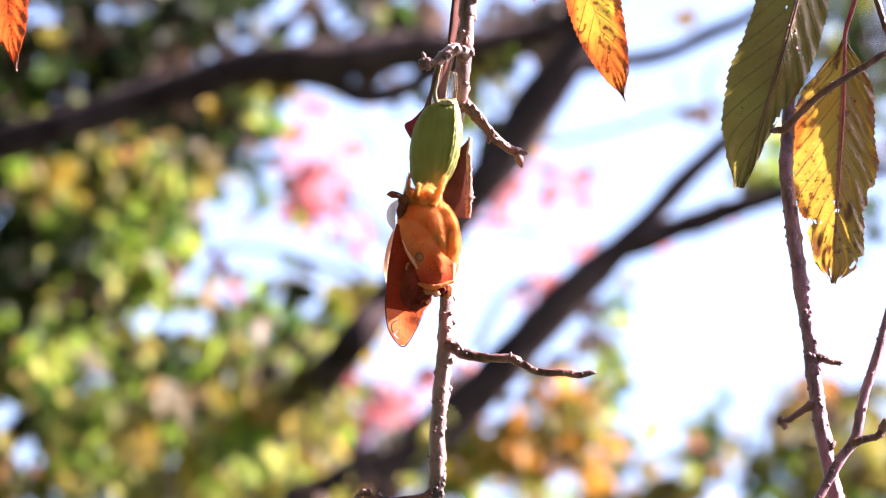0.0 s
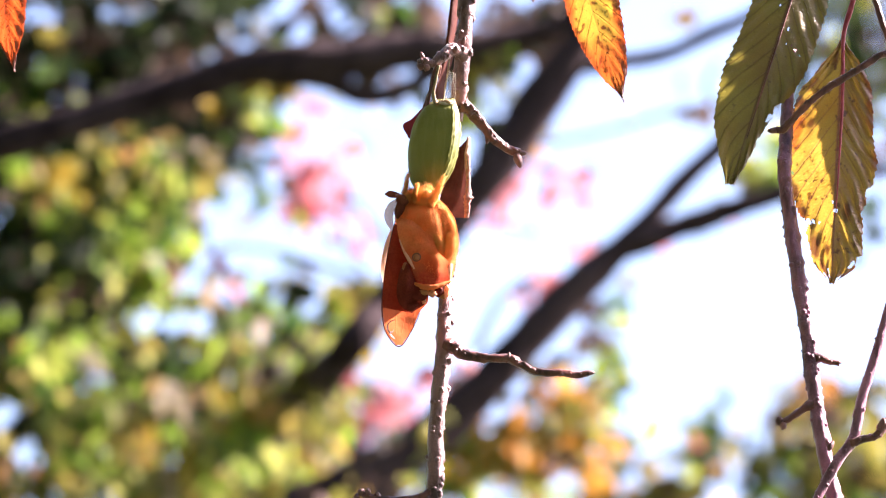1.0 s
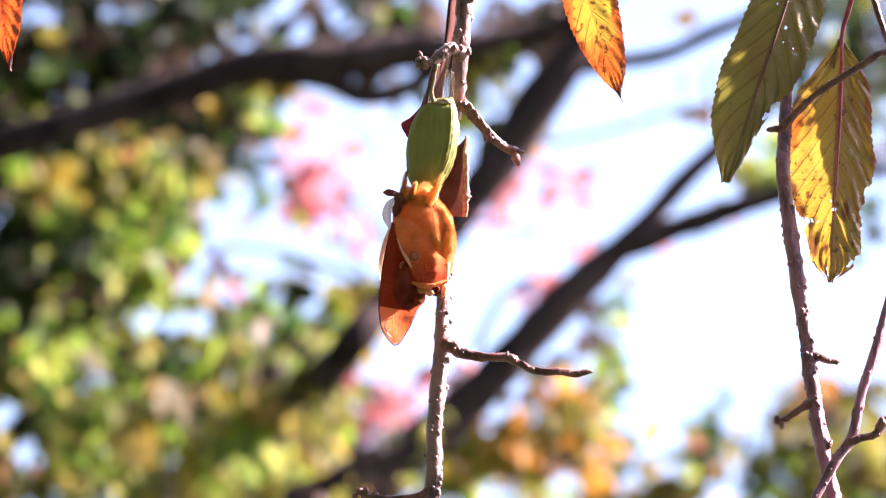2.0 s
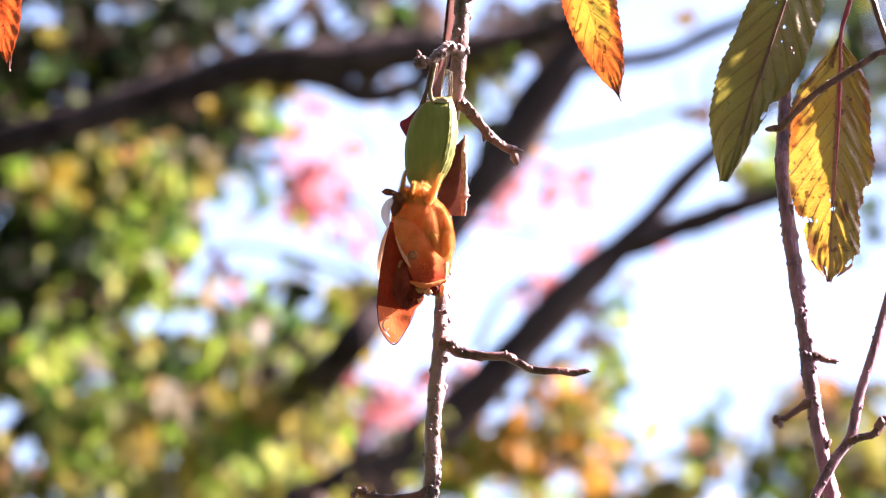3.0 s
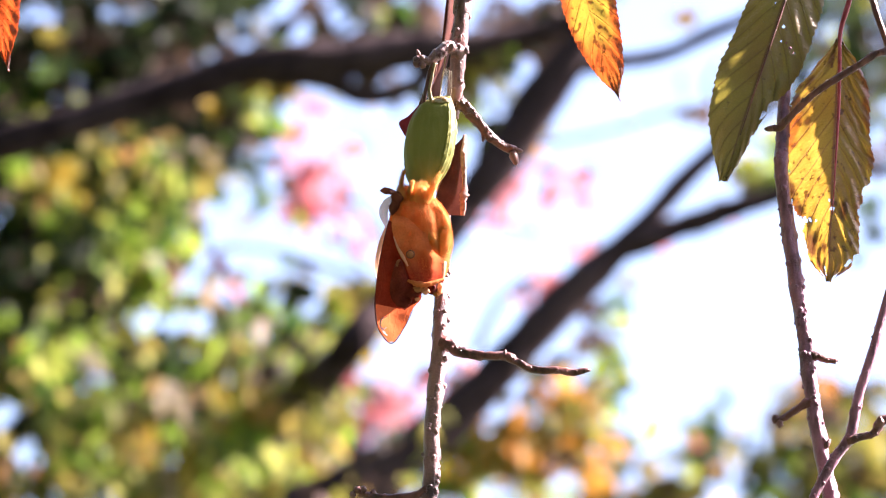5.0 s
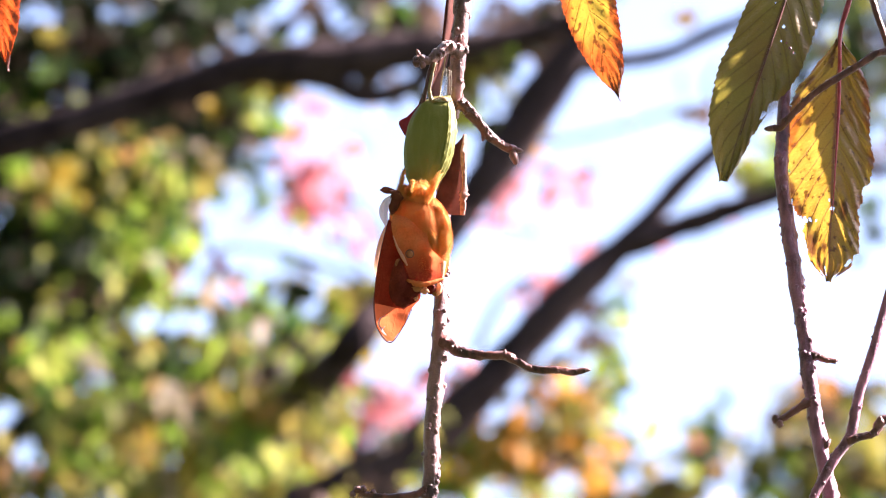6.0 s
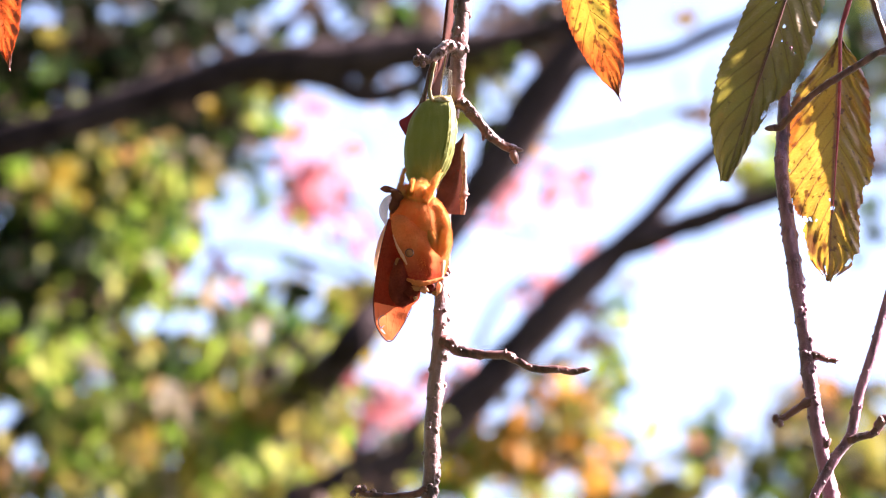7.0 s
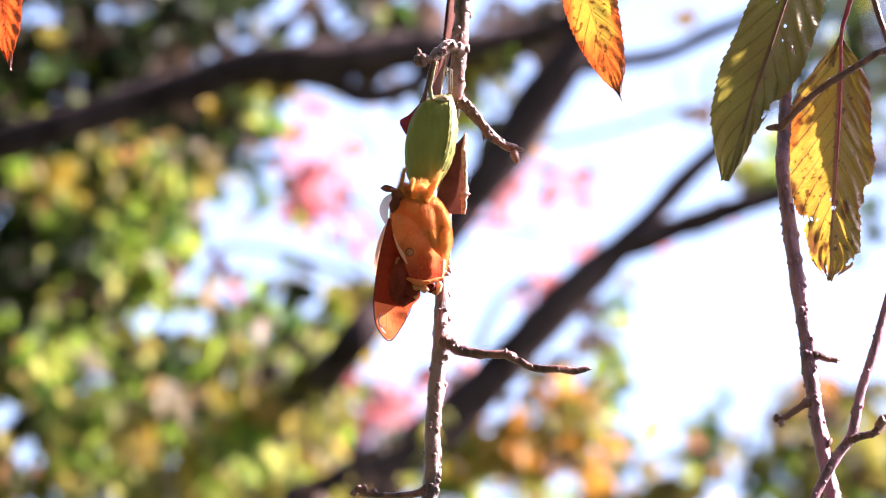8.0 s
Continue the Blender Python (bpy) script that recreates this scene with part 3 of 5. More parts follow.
    crown(tree, (
        ((-0.695, 10.20, 3.478), 0.056, 0.038, 174, 1), ((-0.602, 10.20, 3.478), 0.056, 0.038, 174, 1), ((-0.508, 10.20, 3.478), 0.047, 0.047, 188, 0), ((-0.443, 10.20, 3.487), 0.028, 0.047, 99, 6),
        ((-0.341, 10.20, 3.545), 0.047, 0.026, 99, 6), ((-0.247, 10.20, 3.526), 0.034, 0.041, 145, 0), ((-0.331, 10.20, 3.478), 0.047, 0.038, 145, 1), ((-0.242, 10.20, 3.459), 0.028, 0.038, 87, 1),
        ((-0.694, 10.20, 3.402), 0.047, 0.047, 145, 1), ((-0.591, 10.20, 3.383), 0.047, 0.047, 188, 1), ((-0.489, 10.20, 3.402), 0.047, 0.047, 135, 6), ((-0.386, 10.20, 3.402), 0.056, 0.038, 188, 1),
        ((-0.293, 10.20, 3.383), 0.047, 0.038, 174, 1), ((-0.656, 10.20, 3.298), 0.056, 0.038, 203, 1),
    ) + (
        ((-0.544, 10.20, 3.298), 0.056, 0.038, 203, 1), ((-0.432, 10.20, 3.307), 0.056, 0.038, 188, 1), ((-0.330, 10.20, 3.298), 0.056, 0.038, 188, 0), ((-0.227, 10.20, 3.298), 0.047, 0.038, 159, 1),
        ((-0.223, 10.20, 3.373), 0.034, 0.024, 72, 1), ((-0.229, 10.20, 3.616), 0.013, 0.013, 10, 6), ((-0.692, 10.20, 3.232), 0.084, 0.028, 232, 1), ((-0.506, 10.20, 3.232), 0.084, 0.028, 232, 1),
        ((-0.320, 10.20, 3.232), 0.084, 0.028, 232, 1),
    ), LEAVES, 0.045, 16, 0.25, 0.5, 1.4)
    # brighter clumps low in the crown, coloured as sunlit leaves
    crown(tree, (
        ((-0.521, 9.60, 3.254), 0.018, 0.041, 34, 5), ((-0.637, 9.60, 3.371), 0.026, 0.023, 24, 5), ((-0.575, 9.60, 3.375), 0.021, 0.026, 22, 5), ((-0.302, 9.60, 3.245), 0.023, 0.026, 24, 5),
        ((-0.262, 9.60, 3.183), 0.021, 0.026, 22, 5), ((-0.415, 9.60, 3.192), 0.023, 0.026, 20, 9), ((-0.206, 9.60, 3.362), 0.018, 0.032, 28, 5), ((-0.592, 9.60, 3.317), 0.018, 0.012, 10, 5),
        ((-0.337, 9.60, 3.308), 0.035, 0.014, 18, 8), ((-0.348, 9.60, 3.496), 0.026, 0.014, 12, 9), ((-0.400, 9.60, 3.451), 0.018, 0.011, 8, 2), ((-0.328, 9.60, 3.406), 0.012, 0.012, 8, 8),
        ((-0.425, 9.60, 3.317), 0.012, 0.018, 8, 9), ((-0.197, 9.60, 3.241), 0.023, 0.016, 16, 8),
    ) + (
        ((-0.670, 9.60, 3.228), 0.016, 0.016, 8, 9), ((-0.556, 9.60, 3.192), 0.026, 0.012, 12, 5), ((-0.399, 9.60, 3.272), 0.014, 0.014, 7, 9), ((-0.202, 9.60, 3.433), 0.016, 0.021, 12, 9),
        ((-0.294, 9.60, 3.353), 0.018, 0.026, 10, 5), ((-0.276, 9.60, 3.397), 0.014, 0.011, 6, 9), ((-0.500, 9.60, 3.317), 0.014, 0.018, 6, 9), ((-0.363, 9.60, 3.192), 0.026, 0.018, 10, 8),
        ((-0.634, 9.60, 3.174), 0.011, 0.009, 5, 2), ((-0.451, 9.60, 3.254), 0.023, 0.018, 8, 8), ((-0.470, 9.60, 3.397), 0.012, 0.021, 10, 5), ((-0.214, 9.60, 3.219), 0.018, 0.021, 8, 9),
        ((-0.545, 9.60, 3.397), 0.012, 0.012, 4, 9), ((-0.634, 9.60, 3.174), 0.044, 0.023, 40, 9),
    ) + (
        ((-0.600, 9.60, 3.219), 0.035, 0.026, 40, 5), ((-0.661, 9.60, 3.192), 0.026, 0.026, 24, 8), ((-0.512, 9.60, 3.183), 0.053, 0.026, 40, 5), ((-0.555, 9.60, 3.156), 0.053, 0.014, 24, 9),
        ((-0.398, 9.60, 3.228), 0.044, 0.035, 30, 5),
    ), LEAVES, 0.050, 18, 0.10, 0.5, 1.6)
    # dark leaves here stand for the shaded parts of the crown
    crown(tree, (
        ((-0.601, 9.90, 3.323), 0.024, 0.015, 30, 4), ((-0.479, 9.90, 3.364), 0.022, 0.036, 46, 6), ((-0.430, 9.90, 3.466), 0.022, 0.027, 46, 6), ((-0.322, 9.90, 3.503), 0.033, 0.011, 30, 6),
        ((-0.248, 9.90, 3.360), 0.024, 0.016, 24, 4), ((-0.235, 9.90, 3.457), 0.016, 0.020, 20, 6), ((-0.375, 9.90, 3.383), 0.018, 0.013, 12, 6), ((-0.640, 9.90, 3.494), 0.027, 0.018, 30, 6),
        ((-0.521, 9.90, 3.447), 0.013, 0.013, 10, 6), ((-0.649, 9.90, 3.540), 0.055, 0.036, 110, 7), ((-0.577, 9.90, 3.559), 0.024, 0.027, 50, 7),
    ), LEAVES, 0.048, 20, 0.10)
    crown(tree, (
        ((-0.237, 10.50, 4.119), 0.021, 0.015, 39, 4), ((-0.082, 10.50, 4.121), 0.035, 0.021, 105, 4), ((-0.023, 10.50, 4.141), 0.025, 0.025, 75, 4), ((-0.189, 10.50, 4.105), 0.029, 0.010, 24, 6),
        ((-0.130, 10.50, 4.105), 0.029, 0.010, 30, 4), ((-0.208, 10.50, 4.161), 0.014, 0.014, 12, 4), ((-0.140, 10.50, 4.167), 0.019, 0.010, 15, 4), ((-0.296, 10.50, 4.131), 0.014, 0.029, 30, 6),
    ), LEAVES, 0.048, 21, 0.15)
    # unseen outer leaf masses, added beyond the view to block sky light
    crown(tree, (
        ((-0.9348, 10.300, 3.8263), 0.12, 0.5, 600, 0), ((-1.2340, 10.300, 4.4174), 0.5, 0.4, 900, 0), ((-0.5727, 10.500, 4.5249), 0.5, 0.16, 800, 6), ((-1.0181, 10.300, 3.2486), 0.16, 0.2, 300, 5),
    ), LEAVES, 0.05, 22)


def forked_tree():
    tree = thing("tree", (-0.2, 9.0, 0.0), "dark forked tree with bare limbs and few leaves", "tree")
    limb(tree, [(-0.2, 9.0, -0.05), (-0.25, 9.0, 1.0), (-0.3, 9.0, 2.0), (-0.217, 9.00, 3.011)], (0.12, 0.10, 0.08, 0.06), 3, "trunk")
    limb(tree, [(-0.217, 9.00, 3.011), (-0.151, 9.00, 3.043), (-0.069, 9.00, 3.096), (0.013, 9.00, 3.161), (0.079, 9.00, 3.232), (0.145, 9.00, 3.302), (0.212, 9.00, 3.371), (0.262, 9.00, 3.416), (0.303, 9.00, 3.460), (0.362, 9.00, 3.525), (0.420, 9.00, 3.579), (0.496, 9.00, 3.644)],
         (0.048, 0.041, 0.036, 0.031, 0.029, 0.028, 0.026, 0.019, 0.015, 0.015, 0.014, 0.008), 4)
    limb(tree, [(0.253, 9.00, 3.410), (0.295, 9.00, 3.427), (0.353, 9.00, 3.447), (0.419, 9.00, 3.472), (0.486, 9.00, 3.493), (0.561, 9.00, 3.516), (0.694, 9.00, 3.541)],
         (0.019, 0.021, 0.018, 0.017, 0.014, 0.011, 0.007), 5)
    limb(tree, [(-0.27, 9.05, 2.2), (-0.302, 10.90, 3.350), (-0.283, 10.90, 3.472), (-0.223, 10.20, 3.416), (-0.153, 9.10, 3.269), (-0.087, 9.10, 3.350), (-0.020, 9.10, 3.433), (0.042, 9.10, 3.512), (0.095, 9.10, 3.585), (0.146, 9.10, 3.663), (0.195, 9.10, 3.733), (0.236, 9.10, 3.804)],
         (0.060, 0.035, 0.032, 0.030, 0.026, 0.025, 0.027, 0.029, 0.035, 0.035, 0.028, 0.025), 6)
    limb(tree, [(0.190, 9.10, 3.716), (0.266, 9.10, 3.720), (0.334, 9.10, 3.732), (0.384, 9.10, 3.757), (0.452, 9.10, 3.786), (0.537, 9.10, 3.836)],
         (0.018, 0.012, 0.011, 0.011, 0.010, 0.008), 7)
    limb(tree, [(0.092, 9.40, 3.632), (0.127, 9.40, 3.657), (0.240, 9.40, 3.680), (0.361, 9.40, 3.716), (0.440, 9.40, 3.730)],
         (0.004, 0.003, 0.003, 0.003, 0.002), 8)
    limb(tree, [(0.048, 9.30, 3.316), (0.061, 9.30, 3.347), (0.085, 9.30, 3.395), (0.120, 9.30, 3.425), (0.142, 9.30, 3.434)],
         (0.006, 0.005, 0.004, 0.003, 0.002), 9)
    limb(tree, [(0.404, 9.20, 3.587), (0.430, 9.20, 3.648), (0.396, 9.20, 3.700), (0.414, 9.20, 3.744)],
         (0.004, 0.003, 0.003, 0.002), 23)
    limb(tree, [(0.189, 9.10, 3.358), (0.222, 9.10, 3.316), (0.251, 9.10, 3.277)],
         (0.006, 0.004, 0.002), 24)
    limb(tree, [(0.014, 9.20, 3.504), (0.081, 9.20, 3.495), (0.141, 9.20, 3.478)],
         (0.004, 0.003, 0.002), 25)
    limb(tree, [(-0.081, 9.40, 3.419), (-0.159, 9.40, 3.464), (-0.289, 9.40, 3.499), (-0.392, 9.40, 3.490)],
         (0.005, 0.004, 0.003, 0.002), 26)
    limb(tree, [(-0.081, 9.40, 3.419), (-0.142, 9.40, 3.490), (-0.159, 9.40, 3.543), (-0.211, 9.40, 3.552)],
         (0.004, 0.003, 0.002, 0.002), 27)
    crown(tree, (
        ((-0.133, 9.30, 3.383), 0.013, 0.026, 70, 8), ((-0.157, 9.30, 3.425), 0.009, 0.012, 6, 1), ((-0.191, 9.30, 3.232), 0.024, 0.011, 22, 2), ((0.119, 9.30, 3.669), 0.009, 0.009, 30, 2),
        ((0.067, 9.30, 3.761), 0.024, 0.019, 40, 1), ((0.044, 9.30, 3.733), 0.012, 0.026, 14, 1), ((0.100, 9.30, 3.821), 0.034, 0.021, 70, 4), ((0.152, 9.30, 3.821), 0.026, 0.017, 30, 4),
        ((0.186, 9.30, 3.848), 0.026, 0.017, 40, 4), ((0.100, 9.30, 3.697), 0.017, 0.021, 18, 6), ((0.134, 9.30, 3.742), 0.012, 0.021, 14, 4), ((0.057, 9.30, 3.812), 0.017, 0.012, 20, 4),
        ((0.485, 9.30, 3.593), 0.017, 0.021, 64, 5), ((0.379, 9.30, 3.711), 0.012, 0.017, 5, 4),
    ) + (
        ((0.031, 9.30, 3.295), 0.034, 0.012, 10, 3), ((0.056, 9.30, 3.260), 0.017, 0.009, 8, 4), ((-0.203, 9.30, 3.260), 0.022, 0.012, 16, 4), ((-0.341, 9.30, 3.444), 0.034, 0.015, 10, 9),
        ((-0.371, 9.30, 3.425), 0.026, 0.017, 8, 3), ((-0.209, 9.30, 3.430), 0.010, 0.012, 16, 6), ((-0.160, 9.30, 3.373), 0.009, 0.026, 16, 5), ((-0.260, 9.30, 3.399), 0.034, 0.010, 10, 1),
        ((-0.294, 9.30, 3.451), 0.026, 0.012, 5, 3),
    ), LEAVES, 0.045, 13, 0.06, gappy=False)
    crown(tree, (
        ((0.161, 9.70, 3.295), 0.037, 0.027, 80, 2), ((0.129, 9.70, 3.255), 0.036, 0.021, 44, 2), ((0.200, 9.70, 3.264), 0.023, 0.027, 50, 2), ((0.059, 9.70, 3.264), 0.027, 0.023, 40, 2),
        ((0.014, 9.70, 3.273), 0.021, 0.027, 30, 1), ((0.260, 9.70, 3.417), 0.013, 0.030, 34, 1), ((0.247, 9.70, 3.363), 0.011, 0.018, 16, 1), ((0.228, 9.70, 3.453), 0.011, 0.016, 8, 4),
        ((0.156, 9.70, 3.345), 0.018, 0.014, 14, 2), ((0.103, 9.70, 3.237), 0.036, 0.023, 34, 8), ((0.192, 9.70, 3.381), 0.018, 0.018, 8, 4), ((0.076, 9.70, 3.210), 0.036, 0.023, 34, 5),
        ((0.245, 9.70, 3.273), 0.014, 0.021, 18, 1), ((0.333, 9.70, 3.255), 0.014, 0.012, 12, 1),
    ) + (
        ((0.227, 9.70, 3.210), 0.021, 0.021, 18, 1), ((0.219, 9.70, 3.526), 0.011, 0.007, 2, 3),
    ), LEAVES, 0.045, 23, 0.10)
    crown(tree, (
        ((-0.121, 8.60, 2.985), 0.032, 0.008, 14, 1), ((-0.050, 8.60, 3.000), 0.024, 0.009, 6, 5), ((-0.074, 8.60, 3.048), 0.016, 0.008, 4, 4), ((0.005, 8.60, 3.048), 0.016, 0.013, 8, 2),
    ), LEAVES, 0.038, 27, 0.05, gappy=False)


def red_tree():
    tree = thing("maple_tree", (0.3, 14.0, 0.0), "small maple with thin red autumn leaves", "tree")
    limb(tree, [(0.3, 14.0, -0.05), (0.28, 14.0, 1.5), (0.2, 14.0, 3.0), (0.1, 14.0, 3.6), (-0.210, 14.00, 4.006), (-0.185, 14.00, 4.267), (-0.069, 14.00, 4.424), (-0.160, 14.00, 4.530), (-0.263, 14.00, 4.662)], (0.08, 0.07, 0.05, 0.04, 0.03, 0.02, 0.014, 0.006, 0.004), 10, "trunk")
    crown(tree, (
        ((-0.367, 14.00, 4.741), 0.028, 0.027, 14, 3), ((-0.309, 14.00, 4.662), 0.057, 0.022, 23, 3), ((-0.250, 14.00, 4.655), 0.034, 0.024, 16, 3), ((-0.315, 14.00, 4.602), 0.037, 0.022, 15, 3),
        ((-0.335, 14.00, 4.788), 0.023, 0.019, 5, 3), ((-0.290, 14.00, 4.728), 0.037, 0.022, 7, 3), ((-0.276, 14.00, 4.550), 0.023, 0.016, 4, 3), ((-0.166, 14.00, 4.563), 0.028, 0.016, 6, 3),
        ((0.188, 14.00, 4.635), 0.037, 0.019, 24, 3), ((0.279, 14.00, 4.622), 0.051, 0.012, 12, 3), ((0.098, 14.00, 4.593), 0.034, 0.016, 9, 3), ((0.124, 14.00, 4.622), 0.020, 0.014, 3, 4),
        ((-0.108, 14.00, 4.136), 0.034, 0.020, 43, 3), ((-0.204, 14.00, 4.169), 0.040, 0.024, 31, 3),
    ), LEAVES, 0.060, 14, 0.10, gappy=False)
    crown(tree, (
        ((-0.159, 14.00, 4.078), 0.027, 0.044, 9, 4), ((-0.210, 14.00, 4.110), 0.023, 0.023, 5, 3), ((0.448, 14.00, 4.779), 0.023, 0.013, 2, 3), ((0.587, 14.00, 4.503), 0.044, 0.017, 3, 3),
        ((0.510, 14.00, 4.457), 0.033, 0.017, 2, 3), ((0.246, 14.00, 4.424), 0.033, 0.027, 15, 3), ((0.201, 14.00, 4.372), 0.033, 0.030, 14, 3), ((0.330, 14.00, 4.457), 0.027, 0.017, 7, 3),
        ((-0.186, 14.00, 4.788), 0.027, 0.013, 2, 2), ((-0.264, 14.00, 4.841), 0.017, 0.017, 2, 2), ((0.432, 14.00, 4.385), 0.013, 0.013, 2, 2), ((0.021, 14.00, 4.215), 0.033, 0.020, 4, 3),
        ((0.468, 14.00, 3.967), 0.067, 0.033, 7, 3), ((0.583, 14.00, 3.980), 0.040, 0.020, 4, 3),
    ), LEAVES, 0.055, 24, 0.10, gappy=False)


def far_tree():
    tree = thing("tree", (1.4, 13.0, 0.0), "olive green tree turning brown, farther off", "tree")
    limb(tree, [(1.4, 13.0, -0.05), (1.4, 13.0, 2.0), (1.3, 13.0, 3.6), (0.7312, 13.000, 3.7912)], (0.11, 0.09, 0.07, 0.03), 20, "trunk")
    crown(tree, (
        ((0.756, 13.00, 3.924), 0.017, 0.041, 36, 10), ((0.560, 13.00, 3.906), 0.017, 0.031, 16, 10), ((0.584, 13.00, 3.948), 0.012, 0.012, 4, 10), ((0.649, 13.00, 3.858), 0.072, 0.017, 50, 10),
        ((0.553, 13.00, 3.827), 0.036, 0.014, 20, 0), ((0.732, 13.00, 3.851), 0.048, 0.029, 50, 10), ((0.827, 13.00, 3.864), 0.048, 0.041, 70, 10), ((0.910, 13.00, 3.876), 0.029, 0.041, 50, 10),
        ((0.636, 13.00, 3.767), 0.036, 0.029, 34, 10), ((0.790, 13.00, 3.767), 0.048, 0.031, 60, 10), ((0.897, 13.00, 3.791), 0.036, 0.036, 50, 10), ((0.470, 13.00, 3.767), 0.048, 0.024, 36, 10),
        ((0.375, 13.00, 3.743), 0.048, 0.019, 30, 10), ((0.805, 13.00, 3.960), 0.017, 0.019, 10, 2),
    ) + (
        ((0.888, 13.00, 3.960), 0.017, 0.029, 22, 10), ((0.708, 13.00, 3.839), 0.024, 0.014, 10, 4),
    ), LEAVES, 0.060, 15, 0.15, 0.6, 1.0)
    crown(tree, (
        ((0.256, 13.00, 3.767), 0.048, 0.024, 24, 10), ((0.161, 13.00, 3.755), 0.048, 0.024, 36, 5), ((0.055, 13.00, 3.755), 0.048, 0.031, 44, 10), ((0.601, 13.00, 3.827), 0.036, 0.014, 14, 4),
        ((0.849, 13.00, 3.755), 0.048, 0.024, 24, 0), ((-0.100, 13.00, 3.743), 0.048, 0.019, 24, 4), ((-0.052, 13.00, 3.767), 0.024, 0.019, 12, 10), ((0.648, 13.00, 3.791), 0.019, 0.019, 10, 4),
        ((0.315, 13.00, 3.743), 0.029, 0.017, 12, 8), ((0.529, 13.00, 3.755), 0.036, 0.019, 16, 10), ((0.399, 13.00, 3.827), 0.017, 0.014, 6, 10), ((0.434, 13.00, 3.725), 0.143, 0.019, 60, 10),
        ((0.730, 13.00, 3.719), 0.143, 0.019, 70, 10),
    ), LEAVES, 0.060, 25, 0.15, 0.6, 1.0)
    crown(tree, (
        ((0.8988, 13.000, 4.7448), 0.07, 0.07, 150, 6), ((0.8270, 13.000, 4.7821), 0.05, 0.06, 110, 6), ((0.8255, 12.800, 4.6827), 0.05, 0.05, 40, 0), ((0.9277, 13.000, 4.6581), 0.05, 0.04, 60, 4), ((0.9374, 13.000, 4.4976), 0.03, 0.10, 50, 6),
    ), LEAVES, 0.055, 26, gappy=False)


def sky_block_trees():
    """Unseen trees added behind and beside the camera to block sky light."""
    tree = thing("tree", (-7.0, -5.0, 0.0), "unseen broad green tree added to block sky light", "tree", "trees round the clearing")
    limb(tree, [(-7.0, -5.0, -0.05), (-6.9, -5.0, 1.5), (-7.1, -5.0, 3.5), (-7.0, -5.0, 6.0)], (0.22, 0.19, 0.15, 0.05), 30, "trunk")
    crown(tree, (((-7.0, -5.0, 4.5), 1.3, 1.1, 3600, 0), ((-7.6, -5.0, 2.8), 1.1, 0.7, 1800, 0), ((-6.4, -5.2, 5.8), 0.9, 0.7, 1500, 0), ((-6.2, -4.6, 3.2), 0.9, 0.7, 1500, 6)), LEAVES, 0.16, 17, 1.0, gappy=False)
    for k, (x, y, turn) in enumerate(((-3.5, -6.5, 70), (0.0, -7.0, 130), (3.5, -6.5, 200), (-5.5, -1.5, 310), (1.5, -10.0, 15), (7.0, -5.0, 290), (-8.5, -0.5, 20), (-8.0, 4.0, 100), (-6.5, 9.0, 160), (8.5, -1.5, 45), (-5.0, 15.0, 250), (6.0, 19.0, 330))):
        # enlarged copies dim the sky light on the twig's front further
        grown = 1.9 if x < 4 and y < 5 else 1.0
        copy_thing(tree, pose(x, y, 0, 0, 0, turn) @ Matrix.Scale(grown, 4))


green_tree()
sky_block_trees()
forked_tree()
red_tree()
far_tree()


# ---- the cherry tree over the camera, from which the twigs hang ----
def cherry_tree():
    tree = thing("cherry_tree", (1.9, 2.2, 0.0), "cherry tree with a low bough that carries the twigs", "tree")
    part("trunk", tube([(1.9, 2.2, -0.05), (1.88, 2.2, 0.9), (1.8, 2.2, 1.8), (1.7, 2.2, 2.8), (1.45, 2.15, 3.6), (1.2, 2.0, 4.4)], (0.14, 0.12, 0.11, 0.09, 0.055, 0.012), 40, 14, 0.25, 31), LIMB_BARK, tree)
    part("bough", tube([(1.7, 2.2, 2.75), (0.9, 2.1, 3.4), (-0.2, 2.1, 3.6), (-1.1, 2.2, 3.4), (-2.0, 2.9, 3.3)], (0.07, 0.05, 0.035, 0.022, 0.008), 40, 12, 0.3, 33), LIMB_BARK, tree)
    part("bough", tube([(-0.2, 2.1, 3.6), (-0.5, 3.0, 3.8), (-0.8, 4.2, 4.4), (-1.0, 5.0, 4.7)], (0.03, 0.024, 0.016, 0.006), 30, 10, 0.3, 34), LIMB_BARK, tree)
    part("bough", tube([(1.78, 2.2, 2.0), (1.2, 2.3, 2.40), (0.6, 2.42, 2.52), (0.1, 2.5, 2.50), (-0.4, 2.5, 2.44)], (0.05, 0.035, 0.022, 0.014, 0.005), 40, 12, 0.25, 32), LIMB_BARK, tree)


def sky_block_canopy():
    """Unseen cherry leaves overhead, added to block sky light, away from the sun's side."""
    tree = bpy.data.objects["cherry_tree"]
    crown(tree, (((-1.2, 2.0, 3.3), 0.5, 0.25, 700, 1), ((-0.6, 3.6, 3.7), 0.5, 0.25, 600, 0), ((-2.0, 3.4, 3.2), 0.5, 0.3, 600, 1), ((-0.5, 1.2, 3.2), 0.4, 0.25, 500, 0),
                 ((-1.0, 5.0, 4.6), 0.6, 0.3, 600, 0), ((0.2, 2.6, 3.9), 0.3, 0.2, 300, 1)), LEAVES, 0.09, 19, 0.4, gappy=False)


cherry_tree()
sky_block_canopy()


